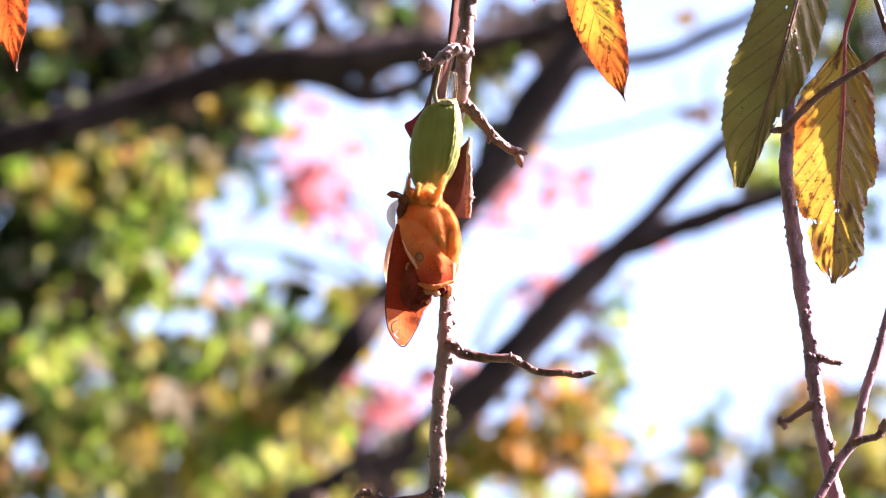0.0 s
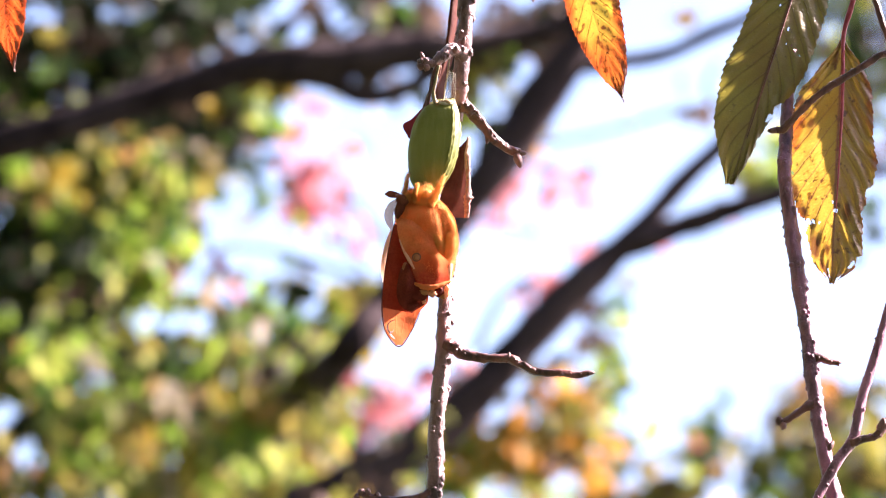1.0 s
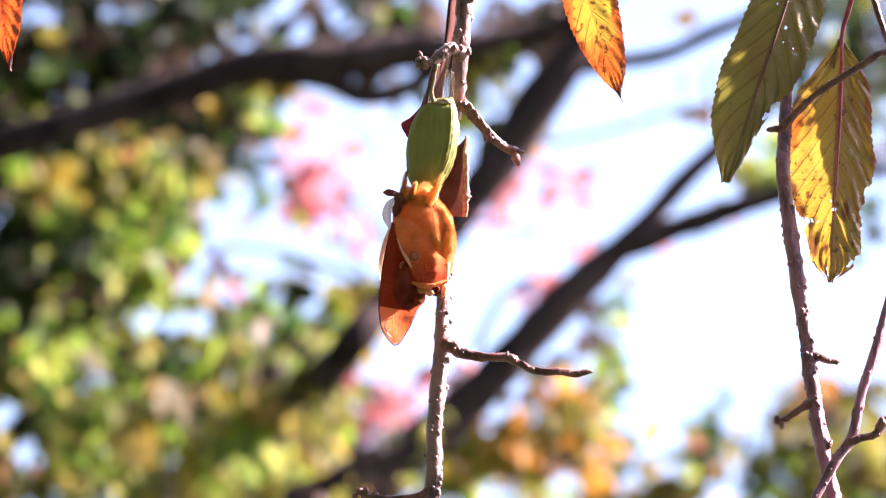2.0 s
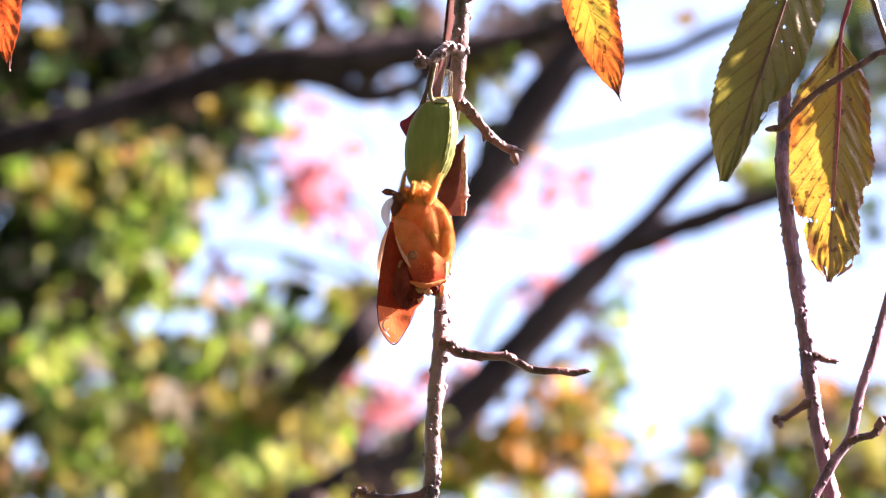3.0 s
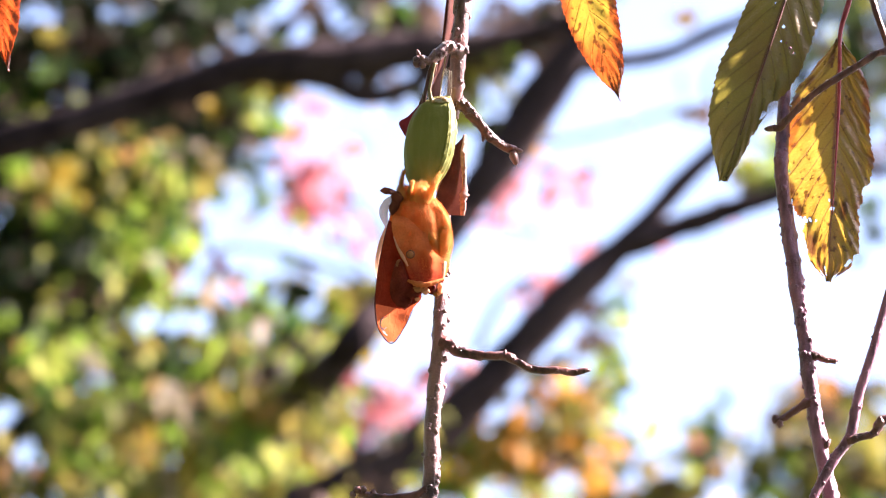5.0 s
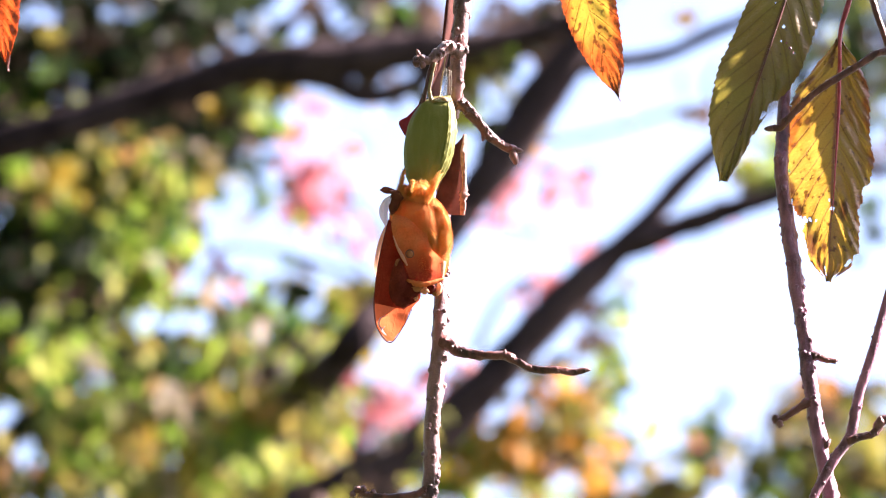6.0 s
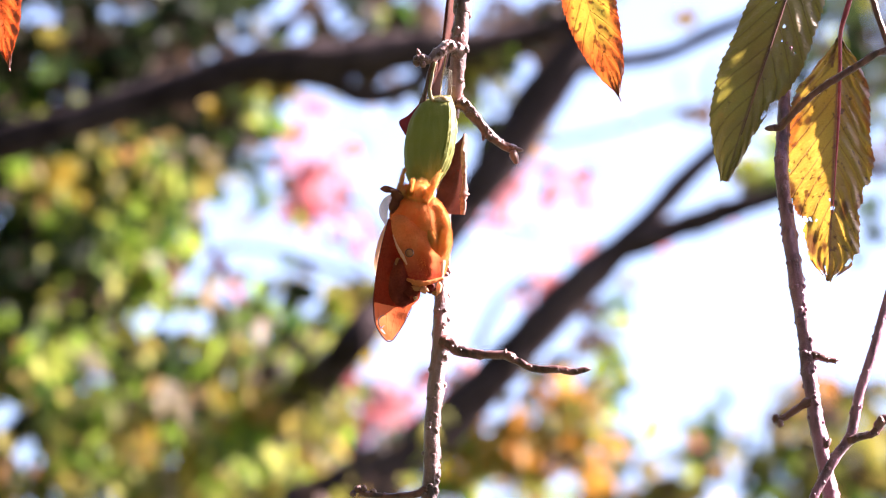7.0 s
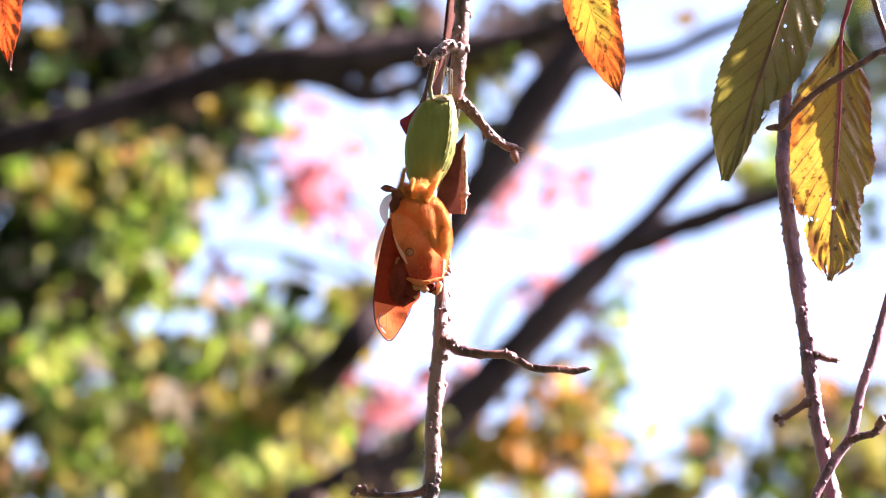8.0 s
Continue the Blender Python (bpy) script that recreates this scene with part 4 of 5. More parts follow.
# ---- the hanging twig with the cocoon ----
def bud(at, way, size, parent, seed=0, plump=False):
    way = Vector(way).normalized()
    at = Vector(at)
    bm = tube([at - way * size * 0.3, at + way * size * 0.4, at + way * size * 1.1, at + way * size * 1.7, at + way * size * 2.0],
              (0.5 * size, 0.72 * size, 0.6 * size, 0.34 * size, 0.05 * size), 9, 8, 0.25, seed)
    if plump:
        bm.free()
        bm = blob(at + way * size * 0.5, (size, size, size * 1.15), (0, 0, 0), 0.35, seed, 3)
    return part("bud", bm, BUD, parent)


def stem(points, radii, parent, name="stem", rings=90, knots=0.30, seed=0, bark=None, warts=26):
    bm = tube(points, radii, rings * 2, 16, knots, seed)
    line = smooth_line([Vector(q) for q in points], 400)
    rng = random.Random(seed)
    for k in range(warts):
        t = rng.random()
        r = between(radii, t)
        turn = rng.uniform(0, 2 * math.pi)
        at = Vector(line[min(len(line) - 1, int(t * len(line)))]) + Vector((math.cos(turn), math.sin(turn), 0)) * r * 0.9
        size = r * rng.uniform(0.22, 0.5)
        blob(at, (size, size, size * rng.uniform(0.7, 1.5)), (rng.uniform(-40, 40), rng.uniform(-40, 40), 0), 0.3, seed + k, 2, bm)
    return part(name, bm, bark or TWIG_BARK, parent)


HANG = (0.0079, 2.500, 2.1216)


def cocoon_twig():
    twig = thing("hanging_twig", HANG, "thin leafless cherry twig with short spurs, hanging down", "twig", "hanging twigs")
    stem([(0.02, 2.5, 2.50), (0.0088, 2.500, 2.1647), (0.0083, 2.500, 2.1360), (0.0069, 2.500, 2.1192), (0.0056, 2.502, 2.1030), (0.0044, 2.506, 2.0940), (0.0014, 2.514, 2.0840), (0.0005, 2.518, 2.0616), (0.0000, 2.516, 2.0327), (-0.0007, 2.508, 2.0098), (-0.0014, 2.502, 1.9898), (-0.0030, 2.500, 1.9731), (-0.0043, 2.500, 1.9568), (-0.0050, 2.500, 1.9360), (-0.0062, 2.500, 1.9244), (-0.0073, 2.500, 1.8991)],
         (0.0042, 0.0036, 0.0032, 0.0031, 0.0031, 0.0031, 0.0030, 0.0030, 0.0029, 0.0030, 0.0031, 0.0032, 0.0031, 0.0032, 0.003, 0.002), twig, rings=280, knots=0.24, seed=41, warts=170)
    spur = stem([(0.0072, 2.498, 2.1135), (0.0025, 2.492, 2.1139), (-0.0021, 2.489, 2.1099), (-0.0051, 2.488, 2.1073), (-0.0092, 2.488, 2.1077)], (0.0030, 0.0022, 0.0022, 0.0018, 0.0022), twig, "spur", 34, 0.55, 42, None, 60)
    bud((-0.0090, 2.488, 2.1082), (-1, 0, -0.2), 0.0016, spur, 1, True)
    bud((-0.0101, 2.487, 2.1061), (-0.6, 0, -0.7), 0.0014, spur, 15, True)
    bud((-0.0083, 2.486, 2.1053), (0.1, -0.5, -0.7), 0.0013, spur, 16, True)
    bud((0.0032, 2.488, 2.1120), (0.2, -0.6, 0.6), 0.0016, spur, 17)
    bud((0.0065, 2.494, 2.1168), (0.3, -0.3, 1), 0.0016, spur, 18)
    bud((-0.0009, 2.487, 2.1099), (-0.2, -0.5, -0.8), 0.0012, spur, 19)
    bud((-0.0097, 2.488, 2.1096), (-0.4, 0, 1), 0.0013, spur, 2)
    bud((0.0014, 2.491, 2.1146), (-0.3, 0, 1), 0.0012, spur, 3)
    spur = stem([(0.0065, 2.500, 2.0926), (0.0102, 2.502, 2.0902), (0.0141, 2.506, 2.0859), (0.0185, 2.510, 2.0814), (0.0246, 2.514, 2.0778), (0.0297, 2.517, 2.0766)], (0.0030, 0.0022, 0.0021, 0.0019, 0.0018, 0.0016), twig, "spur", 50, 0.5, 43, SPUR_BARK, 60)
    bud((0.0288, 2.516, 2.0749), (0.3, 0, -1), 0.0027, spur, 4)
    bud((0.0297, 2.517, 2.0763), (1, 0, -0.05), 0.0017, spur, 5)
    bud((0.0169, 2.509, 2.0809), (-0.2, 0, -1), 0.0014, spur, 14)
    spur = stem([(0.0000, 2.500, 1.9927), (0.0037, 2.498, 1.9909), (0.0064, 2.497, 1.9884), (0.0151, 2.495, 1.9861), (0.0242, 2.494, 1.9859), (0.0299, 2.494, 1.9832), (0.0368, 2.493, 1.9799), (0.0459, 2.492, 1.9795), (0.0516, 2.492, 1.9786), (0.0575, 2.492, 1.9795)],
                (0.0032, 0.0024, 0.0020, 0.0017, 0.0018, 0.0015, 0.0015, 0.0014, 0.0015, 0.0012), twig, "spur", 80, 0.45, 44, SPUR_BARK)
    bud((0.0571, 2.492, 1.9795), (1, 0, 0.02), 0.0014, spur, 6)
    bud((0.0459, 2.491, 1.9789), (1, 0, -0.3), 0.0012, spur, 7)
    bud((0.0356, 2.492, 1.9804), (-0.7, 0, 0.3), 0.0012, spur, 8)
    bud((0.0249, 2.493, 1.9862), (0.2, 0, 1), 0.0011, spur, 9)
    spur = stem([(-0.0046, 2.500, 1.9327), (-0.0105, 2.498, 1.9296), (-0.0203, 2.497, 1.9285), (-0.0294, 2.496, 1.9288), (-0.0337, 2.496, 1.9300)], (0.0026, 0.0014, 0.0012, 0.0012, 0.0015), twig, "spur", 40, 0.4, 45, SPUR_BARK)
    bud((-0.0342, 2.496, 1.9304), (-0.3, 0, 1), 0.0014, spur, 10, True)
    bud((-0.0357, 2.496, 1.9293), (-1, 0, -0.1), 0.0012, spur, 11, True)
    bud((-0.0321, 2.495, 1.9307), (0.4, 0, 1), 0.0012, spur, 12, True)
    bud((-0.0282, 2.496, 1.9293), (0.2, 0, 1), 0.0012, spur, 20, True)
    spur = stem([(0.0088, 2.500, 2.1575), (0.0200, 2.498, 2.1522), (0.0304, 2.496, 2.1445), (0.0352, 2.495, 2.1375)], (0.0026, 0.0016, 0.0014, 0.0013), twig, "spur", 24, 0.3, 46, SPUR_BARK)
    bud((0.0352, 2.495, 2.1366), (0.1, 0, -1), 0.0011, spur, 13)
    # dried leaves spun to the twig round the cocoon
    part("dry_leaf", loft([(0.0030, 2.506, 2.1519), (0.0009, 2.504, 2.1322), (-0.0009, 2.504, 2.1155), (-0.0042, 2.504, 2.1011), (-0.0067, 2.504, 2.0928)], [(0.0075, 2.512, 2.1534), (0.0051, 2.512, 2.1342), (0.0030, 2.512, 2.1174), (0.0000, 2.512, 2.1055), (-0.0019, 2.510, 2.0950)], 30, 8, 0.003, 0.0012, 1), DRY_LEAF, twig, "curled dark red dry leaf")
    part("dry_leaf", loft([(-0.0097, 2.506, 2.0931), (-0.0143, 2.504, 2.0878), (-0.0180, 2.504, 2.0850), (-0.0157, 2.506, 2.0802)], [(-0.0056, 2.510, 2.0930), (-0.0079, 2.512, 2.0878), (-0.0091, 2.514, 2.0833), (-0.0102, 2.514, 2.0773)], 16, 8, 0.002, 0.001, 2), CRIMSON_LEAF, twig, "curled crimson dry leaf")
    part("dry_leaf", loft([(0.0037, 2.508, 2.0755), (0.0014, 2.509, 2.0667), (-0.0021, 2.510, 2.0574), (-0.0044, 2.510, 2.0479)], [(0.0088, 2.504, 2.0798), (0.0090, 2.502, 2.0674), (0.0088, 2.503, 2.0558), (0.0083, 2.503, 2.0459)], 24, 10, -0.004, 0.0015, 3, 0.0006), DRY_LEAF, twig, "curled dark red dry leaf")
    # tube added along the margin to give the lit edge
    part("dry_leaf_margin", tube([(0.0088, 2.503, 2.0795), (0.0083, 2.501, 2.0708), (0.0088, 2.501, 2.0601), (0.0083, 2.502, 2.0533), (0.0081, 2.503, 2.0459)], (0.0006, 0.0012, 0.0011, 0.0013, 0.0009), 60, 10, 0.7, 47), LIT_EDGE, twig, "margin of a dry leaf, coloured pale as if sunlit")
    return twig


SECTION = ((-1, 0), (-0.78, -0.5), (-0.25, -0.8), (0.3, -0.9), (0.6, -0.95), (0.66, -0.93), (0.74, -0.78), (0.93, -0.35), (1.0, 0.05), (0.6, 0.6), (-0.2, 0.75), (-0.8, 0.42))


def cocoon_body():
    """A pouch of green silk: flat mouth above, belly to one side, drawn in below, with a sharp seam and ridges beside it."""
    bm = bmesh.new()
    left = smooth_line([(-0.0046, 2.500, 2.0933), (-0.0092, 2.500, 2.0902), (-0.0134, 2.500, 2.0831), (-0.0155, 2.500, 2.0746), (-0.0159, 2.500, 2.0665), (-0.0152, 2.500, 2.0608), (-0.0134, 2.500, 2.0566), (-0.0106, 2.500, 2.0533)], 60)
    right = smooth_line([(0.0030, 2.500, 2.0938), (0.0044, 2.500, 2.0883), (0.0051, 2.500, 2.0800), (0.0046, 2.500, 2.0731), (0.0030, 2.500, 2.0660), (0.0000, 2.500, 2.0599), (-0.0032, 2.500, 2.0561), (-0.0065, 2.500, 2.0533)], 60)
    loop = smooth_line([(x, y, 0) for x, y in SECTION] + [(-1, 0, 0)], 73)[:-1]
    rows = []
    for i, (a, b) in enumerate(zip(left, right)):
        mid, half = (a + b) / 2, (b - a).length / 2
        deep = 0.80 * min(1.0, 0.35 + i / 14) * half
        ring = []
        for k, q in enumerate(loop):
            r = 1 + 0.030 * noise.noise(Vector((k * 0.35, i * 0.10, 3.0))) + 0.008 * noise.noise(Vector((k * 0.9, i * 0.5, 8.0)))
            if 24 <= k <= 31:
                r += 0.07 * math.exp(-((k - 28) / 0.9) ** 2) * (1 + 0.6 * noise.noise(Vector((1.0, i * 0.7, 2.0))))
            if 32 <= k <= 52:
                r += 0.045 * math.sin(k * 1.55 + 0.5 * noise.noise(Vector((i * 0.1, 0, 0)))) + 0.045 * noise.noise(Vector((k * 1.2, i * 0.45, 5.0)))
            ring.append(bm.verts.new(mid + Vector((half * q.x * r, deep * q.y * r - 0.006, (b - a).z / 2 * q.x))))
        rows.append(ring)
    n = len(loop)
    for ra, rb in zip(rows, rows[1:]):
        for k in range(n):
            bm.faces.new((ra[k], ra[(k + 1) % n], rb[(k + 1) % n], rb[k]))
    bm.faces.new(rows[0])
    bm.faces.new(reversed(rows[-1]))
    bmesh.ops.recalc_face_normals(bm, faces=bm.faces)
    return bm


def cocoon():
    ob = thing("cocoon", HANG, "pale green silk moth cocoon hanging from the twig spur", "cocoon")
    ob_body = part("pouch", cocoon_body(), SILK, ob)
    part("mouth", tube([(-0.0044, 2.491, 2.0905), (-0.0023, 2.490, 2.0912), (0.0007, 2.490, 2.0914), (0.0032, 2.493, 2.0916)], (0.0007, 0.0009, 0.0009, 0.0007), 20, 8, 0.6, 51), RIM_SILK, ob, "brown rim of the cocoon's mouth")
    for k, (line, radii) in enumerate((
            ([(-0.0039, 2.488, 2.1063), (-0.0055, 2.489, 2.1023), (-0.0069, 2.490, 2.0954), (-0.0081, 2.494, 2.0897)], (0.0009, 0.0008, 0.0007, 0.0009)),
            ([(-0.0032, 2.487, 2.1061), (-0.0044, 2.488, 2.1009), (-0.0055, 2.490, 2.0949), (-0.0041, 2.492, 2.0902)], (0.0007, 0.0006, 0.0008, 0.0009)),
            ([(-0.0025, 2.488, 2.1063), (-0.0035, 2.489, 2.1023), (-0.0062, 2.490, 2.0978), (-0.0092, 2.495, 2.0905)], (0.0005, 0.0005, 0.0005, 0.0007)),
            ([(0.0014, 2.490, 2.1115), (0.0005, 2.494, 2.1059), (-0.0007, 2.497, 2.0995), (-0.0012, 2.495, 2.0919)], (0.0003, 0.0003, 0.0003, 0.0003)))):
        part("strand", tube(line, radii, 30, 8, 0.5, 52 + k), STRAND if k % 2 else SPUR_BARK, ob)
    # loose silk between the twig and the mouth
    rng = random.Random(4)
    for k in range(16):
        top = Vector((0.0005, 2.496, 2.1064)).lerp(Vector((0.0039, 2.496, 2.1045)), rng.random())
        foot = Vector((-0.0021, 2.492, 2.0907)).lerp(Vector((0.0039, 2.492, 2.0902)), rng.random())
        part("silk_thread", tube([top, top.lerp(foot, 0.5) + Vector((0.0006 * rng.uniform(-1, 1), 0, 0)), foot], (0.00004, 0.00004, 0.00006), 10, 5, 0.2, 54 + k), WHITE_SILK, ob)
    furry("mouth_fringe", blob((-0.0009, 2.492, 2.0909), (0.0036, 0.003, 0.0008), (0, 0, 0), 0.3, 9), 0.0012, 160, (0, 0, 1.5), 10, WHITE_SILK, ob, "white silk fringe of the mouth", 0.00005)
    return ob


# ---- the moth ----
GRIP = (-0.0113, 2.496, 2.0531)


def furry(name, base, length, count, lean, seed, material, parent, label="", thick=0.00008):
    """A body with a coat of fine hairs."""
    base.normal_update()
    coat = bmesh.new()
    hairs(coat, base, length, thick, count, lean, seed)
    ob = part(name, base, material, parent, label)
    part("fur", coat, material, ob)
    return ob


def torso():
    """The moth's body, broad at the chest and drawn in at the neck, as rings between two outlines."""
    bm = bmesh.new()
    left = smooth_line([(-0.0117, 2.490, 2.0563), (-0.0149, 2.490, 2.0518), (-0.0186, 2.490, 2.0478), (-0.0206, 2.490, 2.0431), (-0.0211, 2.490, 2.0379), (-0.0199, 2.490, 2.0323), (-0.0179, 2.490, 2.0267), (-0.0156, 2.490, 2.0215), (-0.0128, 2.490, 2.0164)], 40)
    right = smooth_line([(-0.0062, 2.490, 2.0563), (-0.0048, 2.490, 2.0513), (-0.0009, 2.490, 2.0480), (0.0018, 2.490, 2.0440), (0.0032, 2.490, 2.0389), (0.0037, 2.490, 2.0330), (0.0030, 2.490, 2.0272), (0.0021, 2.490, 2.0215), (-0.0009, 2.490, 2.0164)], 40)
    rows = []
    for i, (a, b) in enumerate(zip(left, right)):
        mid, half = (a + b) / 2, (b - a).length / 2
        ring = []
        for k in range(40):
            w = 2 * math.pi * k / 40
            out = Vector((math.cos(w), math.sin(w) * 0.82, 0))
            r = 1 + 0.05 * noise.noise(out * 1.6 + Vector((0, 0, i * 0.16))) + 0.025 * noise.noise(out * 4 + Vector((3, 0, i * 0.4)))
            # the parting between the side tuft and the breast
            r -= 0.07 * math.exp(-((w - 5.15 - 0.010 * i) / 0.10) ** 2) * (1 if 8 < i < 36 else 0)
            ring.append(bm.verts.new(mid + out * half * r))
        rows.append(ring)
    for ra, rb in zip(rows, rows[1:]):
        for k in range(40):
            bm.faces.new((ra[k], ra[(k + 1) % 40], rb[(k + 1) % 40], rb[k]))
    bm.faces.new(rows[0])
    bm.faces.new(reversed(rows[-1]))
    bmesh.ops.recalc_face_normals(bm, faces=bm.faces)
    return bm


def moth():
    ob = thing("moth", GRIP, "newly hatched orange silk moth clinging below its cocoon", "moth")
    furry("thorax", torso(), 0.0013, 15000, (0.2, -0.1, -1.3), 2, FUR, ob, "furry orange thorax", 0.00006)
    # tufts of yellower fur paint the sunlit side of the body
    furry("tuft", blob((-0.0021, 2.485, 2.0396), (0.0040, 0.0024, 0.0075), (0, -24, 0), 0.25, 31), 0.0015, 2600, (0.3, -0.1, -1.0), 32, SUNLIT_GOLD_FUR, ob, "fur on the shoulder, golden as if sunlit", 0.00006)
    furry("tuft", blob((0.0005, 2.485, 2.0308), (0.0030, 0.0034, 0.0058), (0, 8, 0), 0.2, 33), 0.0015, 2000, (0.3, -0.1, -1.0), 34, SUNLIT_GOLD_FUR, ob, "fur along the side, golden as if sunlit", 0.00006)
    furry("tuft", blob((-0.0041, 2.482, 2.0316), (0.0019, 0.0017, 0.0050), (0, -20, 0), 0.2, 35), 0.0012, 1100, (0.6, -0.1, -0.8), 36, SUNLIT_GOLD_FUR, ob, "", 0.00006)
    part("abdomen", blob((-0.0051, 2.497, 2.0239), (0.0078, 0.0066, 0.0080), (0, 0, 0), 0.15, 2), FUR, ob)
    head = blob((-0.0192, 2.486, 2.0461), (0.0020, 0.0028, 0.0046), (0, 12, 0), 0.25, 3)
    blob((-0.0183, 2.485, 2.0494), (0.0026, 0.0026, 0.0024), (0, 0, 0), 0.2, 4, 3, head)
    furry("head", head, 0.0008, 500, (0, -0.1, -0.3), 3, DARK_FUR, ob, "brown head")
    part("antenna", loft([(-0.0174, 2.488, 2.0518), (-0.0204, 2.487, 2.0532), (-0.0234, 2.486, 2.0537), (-0.0254, 2.486, 2.0525)], [(-0.0174, 2.489, 2.0504), (-0.0206, 2.489, 2.0513), (-0.0234, 2.488, 2.0513), (-0.0254, 2.487, 2.0523)], 14, 6, 0.0008, 0.0, 1), DARK_FUR, ob, "dark feathery antenna")
    part("palp", tube([(-0.0211, 2.485, 2.0519), (-0.0188, 2.484, 2.0509), (-0.0167, 2.484, 2.0495)], (0.0003, 0.0007, 0.0004), 12, 8, 0.1, 61), ROSY, ob, "rosy feeler")
    part("antenna", loft([(-0.0212, 2.496, 2.0524), (-0.0239, 2.496, 2.0505), (-0.0257, 2.496, 2.0468), (-0.0253, 2.496, 2.0430), (-0.0232, 2.496, 2.0395)], [(-0.0202, 2.496, 2.0515), (-0.0214, 2.496, 2.0486), (-0.0221, 2.496, 2.0453), (-0.0221, 2.496, 2.0421), (-0.0225, 2.496, 2.0390)], 18, 6, 0.001, 0.0, 2), LILAC, ob, "pale feathery antenna")
    # fore legs and neck fur that reach up and hold the cocoon
    ruff = tube([(-0.0094, 2.487, 2.0448), (-0.0094, 2.487, 2.0485), (-0.0092, 2.487, 2.0518), (-0.0089, 2.489, 2.0550)], (0.0044, 0.0054, 0.0040, 0.0012), 24, 18, 0.25, 6)
    furry("collar", ruff, 0.0024, 1800, (0.0, -0.2, 1.1), 8, SUNLIT_GOLD_FUR, ob, "golden fur round the neck", 0.00006)
    furry("collar", blob((-0.0156, 2.486, 2.0507), (0.0024, 0.0030, 0.0034), (0, 20, 0), 0.25, 7), 0.0018, 500, (-0.2, -0.25, 1.2), 9, FUR, ob, "orange fur round the neck", 0.00010)
    for k, (line, r) in enumerate((
            ([(-0.0188, 2.487, 2.0476), (-0.0174, 2.485, 2.0513), (-0.0167, 2.485, 2.0555), (-0.0156, 2.487, 2.0608)], 0.0008),
            ([(-0.0073, 2.483, 2.0468), (-0.0048, 2.482, 2.0506), (-0.0030, 2.481, 2.0542), (-0.0011, 2.483, 2.0584)], 0.0012),
            ([(-0.0133, 2.483, 2.0486), (-0.0130, 2.482, 2.0517), (-0.0121, 2.482, 2.0549)], 0.0005))):
        furry("leg", tube(line, (1.6 * r, 1.1 * r, 0.8 * r, 0.3 * r), 18, 10, 0.3, 60 + k), 0.0016, 900, (0, -0.1, 1.6), 70 + k, SUNLIT_GOLD_FUR, ob, "", 0.00006)
    part("forewing", loft([(-0.0215, 2.488, 2.0403), (-0.0233, 2.486, 2.0322), (-0.0254, 2.486, 2.0216), (-0.0263, 2.488, 2.0127), (-0.0267, 2.490, 2.0050), (-0.0254, 2.492, 1.9967), (-0.0215, 2.492, 1.9911)], [(-0.0188, 2.486, 2.0375), (-0.0156, 2.488, 2.0291), (-0.0117, 2.490, 2.0190), (-0.0082, 2.492, 2.0100), (-0.0117, 2.492, 2.0047), (-0.0151, 2.492, 1.9972), (-0.0192, 2.492, 1.9911)], 44, 14, 0.002, 0.0008, 4), WING, ob, "thin orange forewing")
    part("wing_rim", tube([(-0.0215, 2.487, 2.0401), (-0.0233, 2.486, 2.0321), (-0.0254, 2.486, 2.0215), (-0.0265, 2.487, 2.0125), (-0.0270, 2.489, 2.0048), (-0.0256, 2.491, 1.9965), (-0.0203, 2.491, 1.9902), (-0.0151, 2.491, 1.9968), (-0.0114, 2.491, 2.0045)],
                          (0.0004, 0.0004, 0.0003, 0.0003, 0.0003, 0.00025, 0.00025, 0.0002, 0.00015), 70, 6, 0.0, 14), RIM, ob, "dark rim of the wing")
    # layer set in front so that its dark red gives the wing's shade
    part("hindwing", loft([(-0.0215, 2.486, 2.0400), (-0.0233, 2.484, 2.0315), (-0.0253, 2.484, 2.0212), (-0.0265, 2.486, 2.0127), (-0.0267, 2.487, 2.0056)], [(-0.0183, 2.484, 2.0371), (-0.0151, 2.486, 2.0286), (-0.0112, 2.488, 2.0186), (-0.0082, 2.490, 2.0103), (-0.0155, 2.490, 2.0039)], 30, 12, 0.0018, 0.0006, 15), SHADED_WING, ob, "hindwing layer in front of the forewing, dark red as if shaded")
    part("wing_mark", tube([(-0.0219, 2.489, 2.0009), (-0.0242, 2.489, 1.9998), (-0.0249, 2.489, 1.9972), (-0.0235, 2.489, 1.9956), (-0.0224, 2.489, 1.9965)], (0.00015, 0.00035, 0.0004, 0.0003, 0.0001), 30, 6, 0.1, 63), LILAC, ob, "pale hooked mark")
    part("wing_mark", tube([(-0.0247, 2.489, 1.9963), (-0.0233, 2.489, 1.9944), (-0.0219, 2.489, 1.9930)], (0.00015, 0.00035, 0.0001), 16, 6, 0.1, 64), LILAC, ob, "pale hooked mark")
    part("forewing", loft([(-0.0226, 2.502, 2.0424), (-0.0258, 2.502, 2.0344), (-0.0274, 2.502, 2.0250), (-0.0264, 2.502, 2.0180)], [(-0.0207, 2.504, 2.0419), (-0.0217, 2.506, 2.0329), (-0.0230, 2.506, 2.0235), (-0.0249, 2.506, 2.0183)], 24, 8, 0.001, 0.0004, 5), PALE_LIT_WING, ob, "wing coloured pale as if lit")
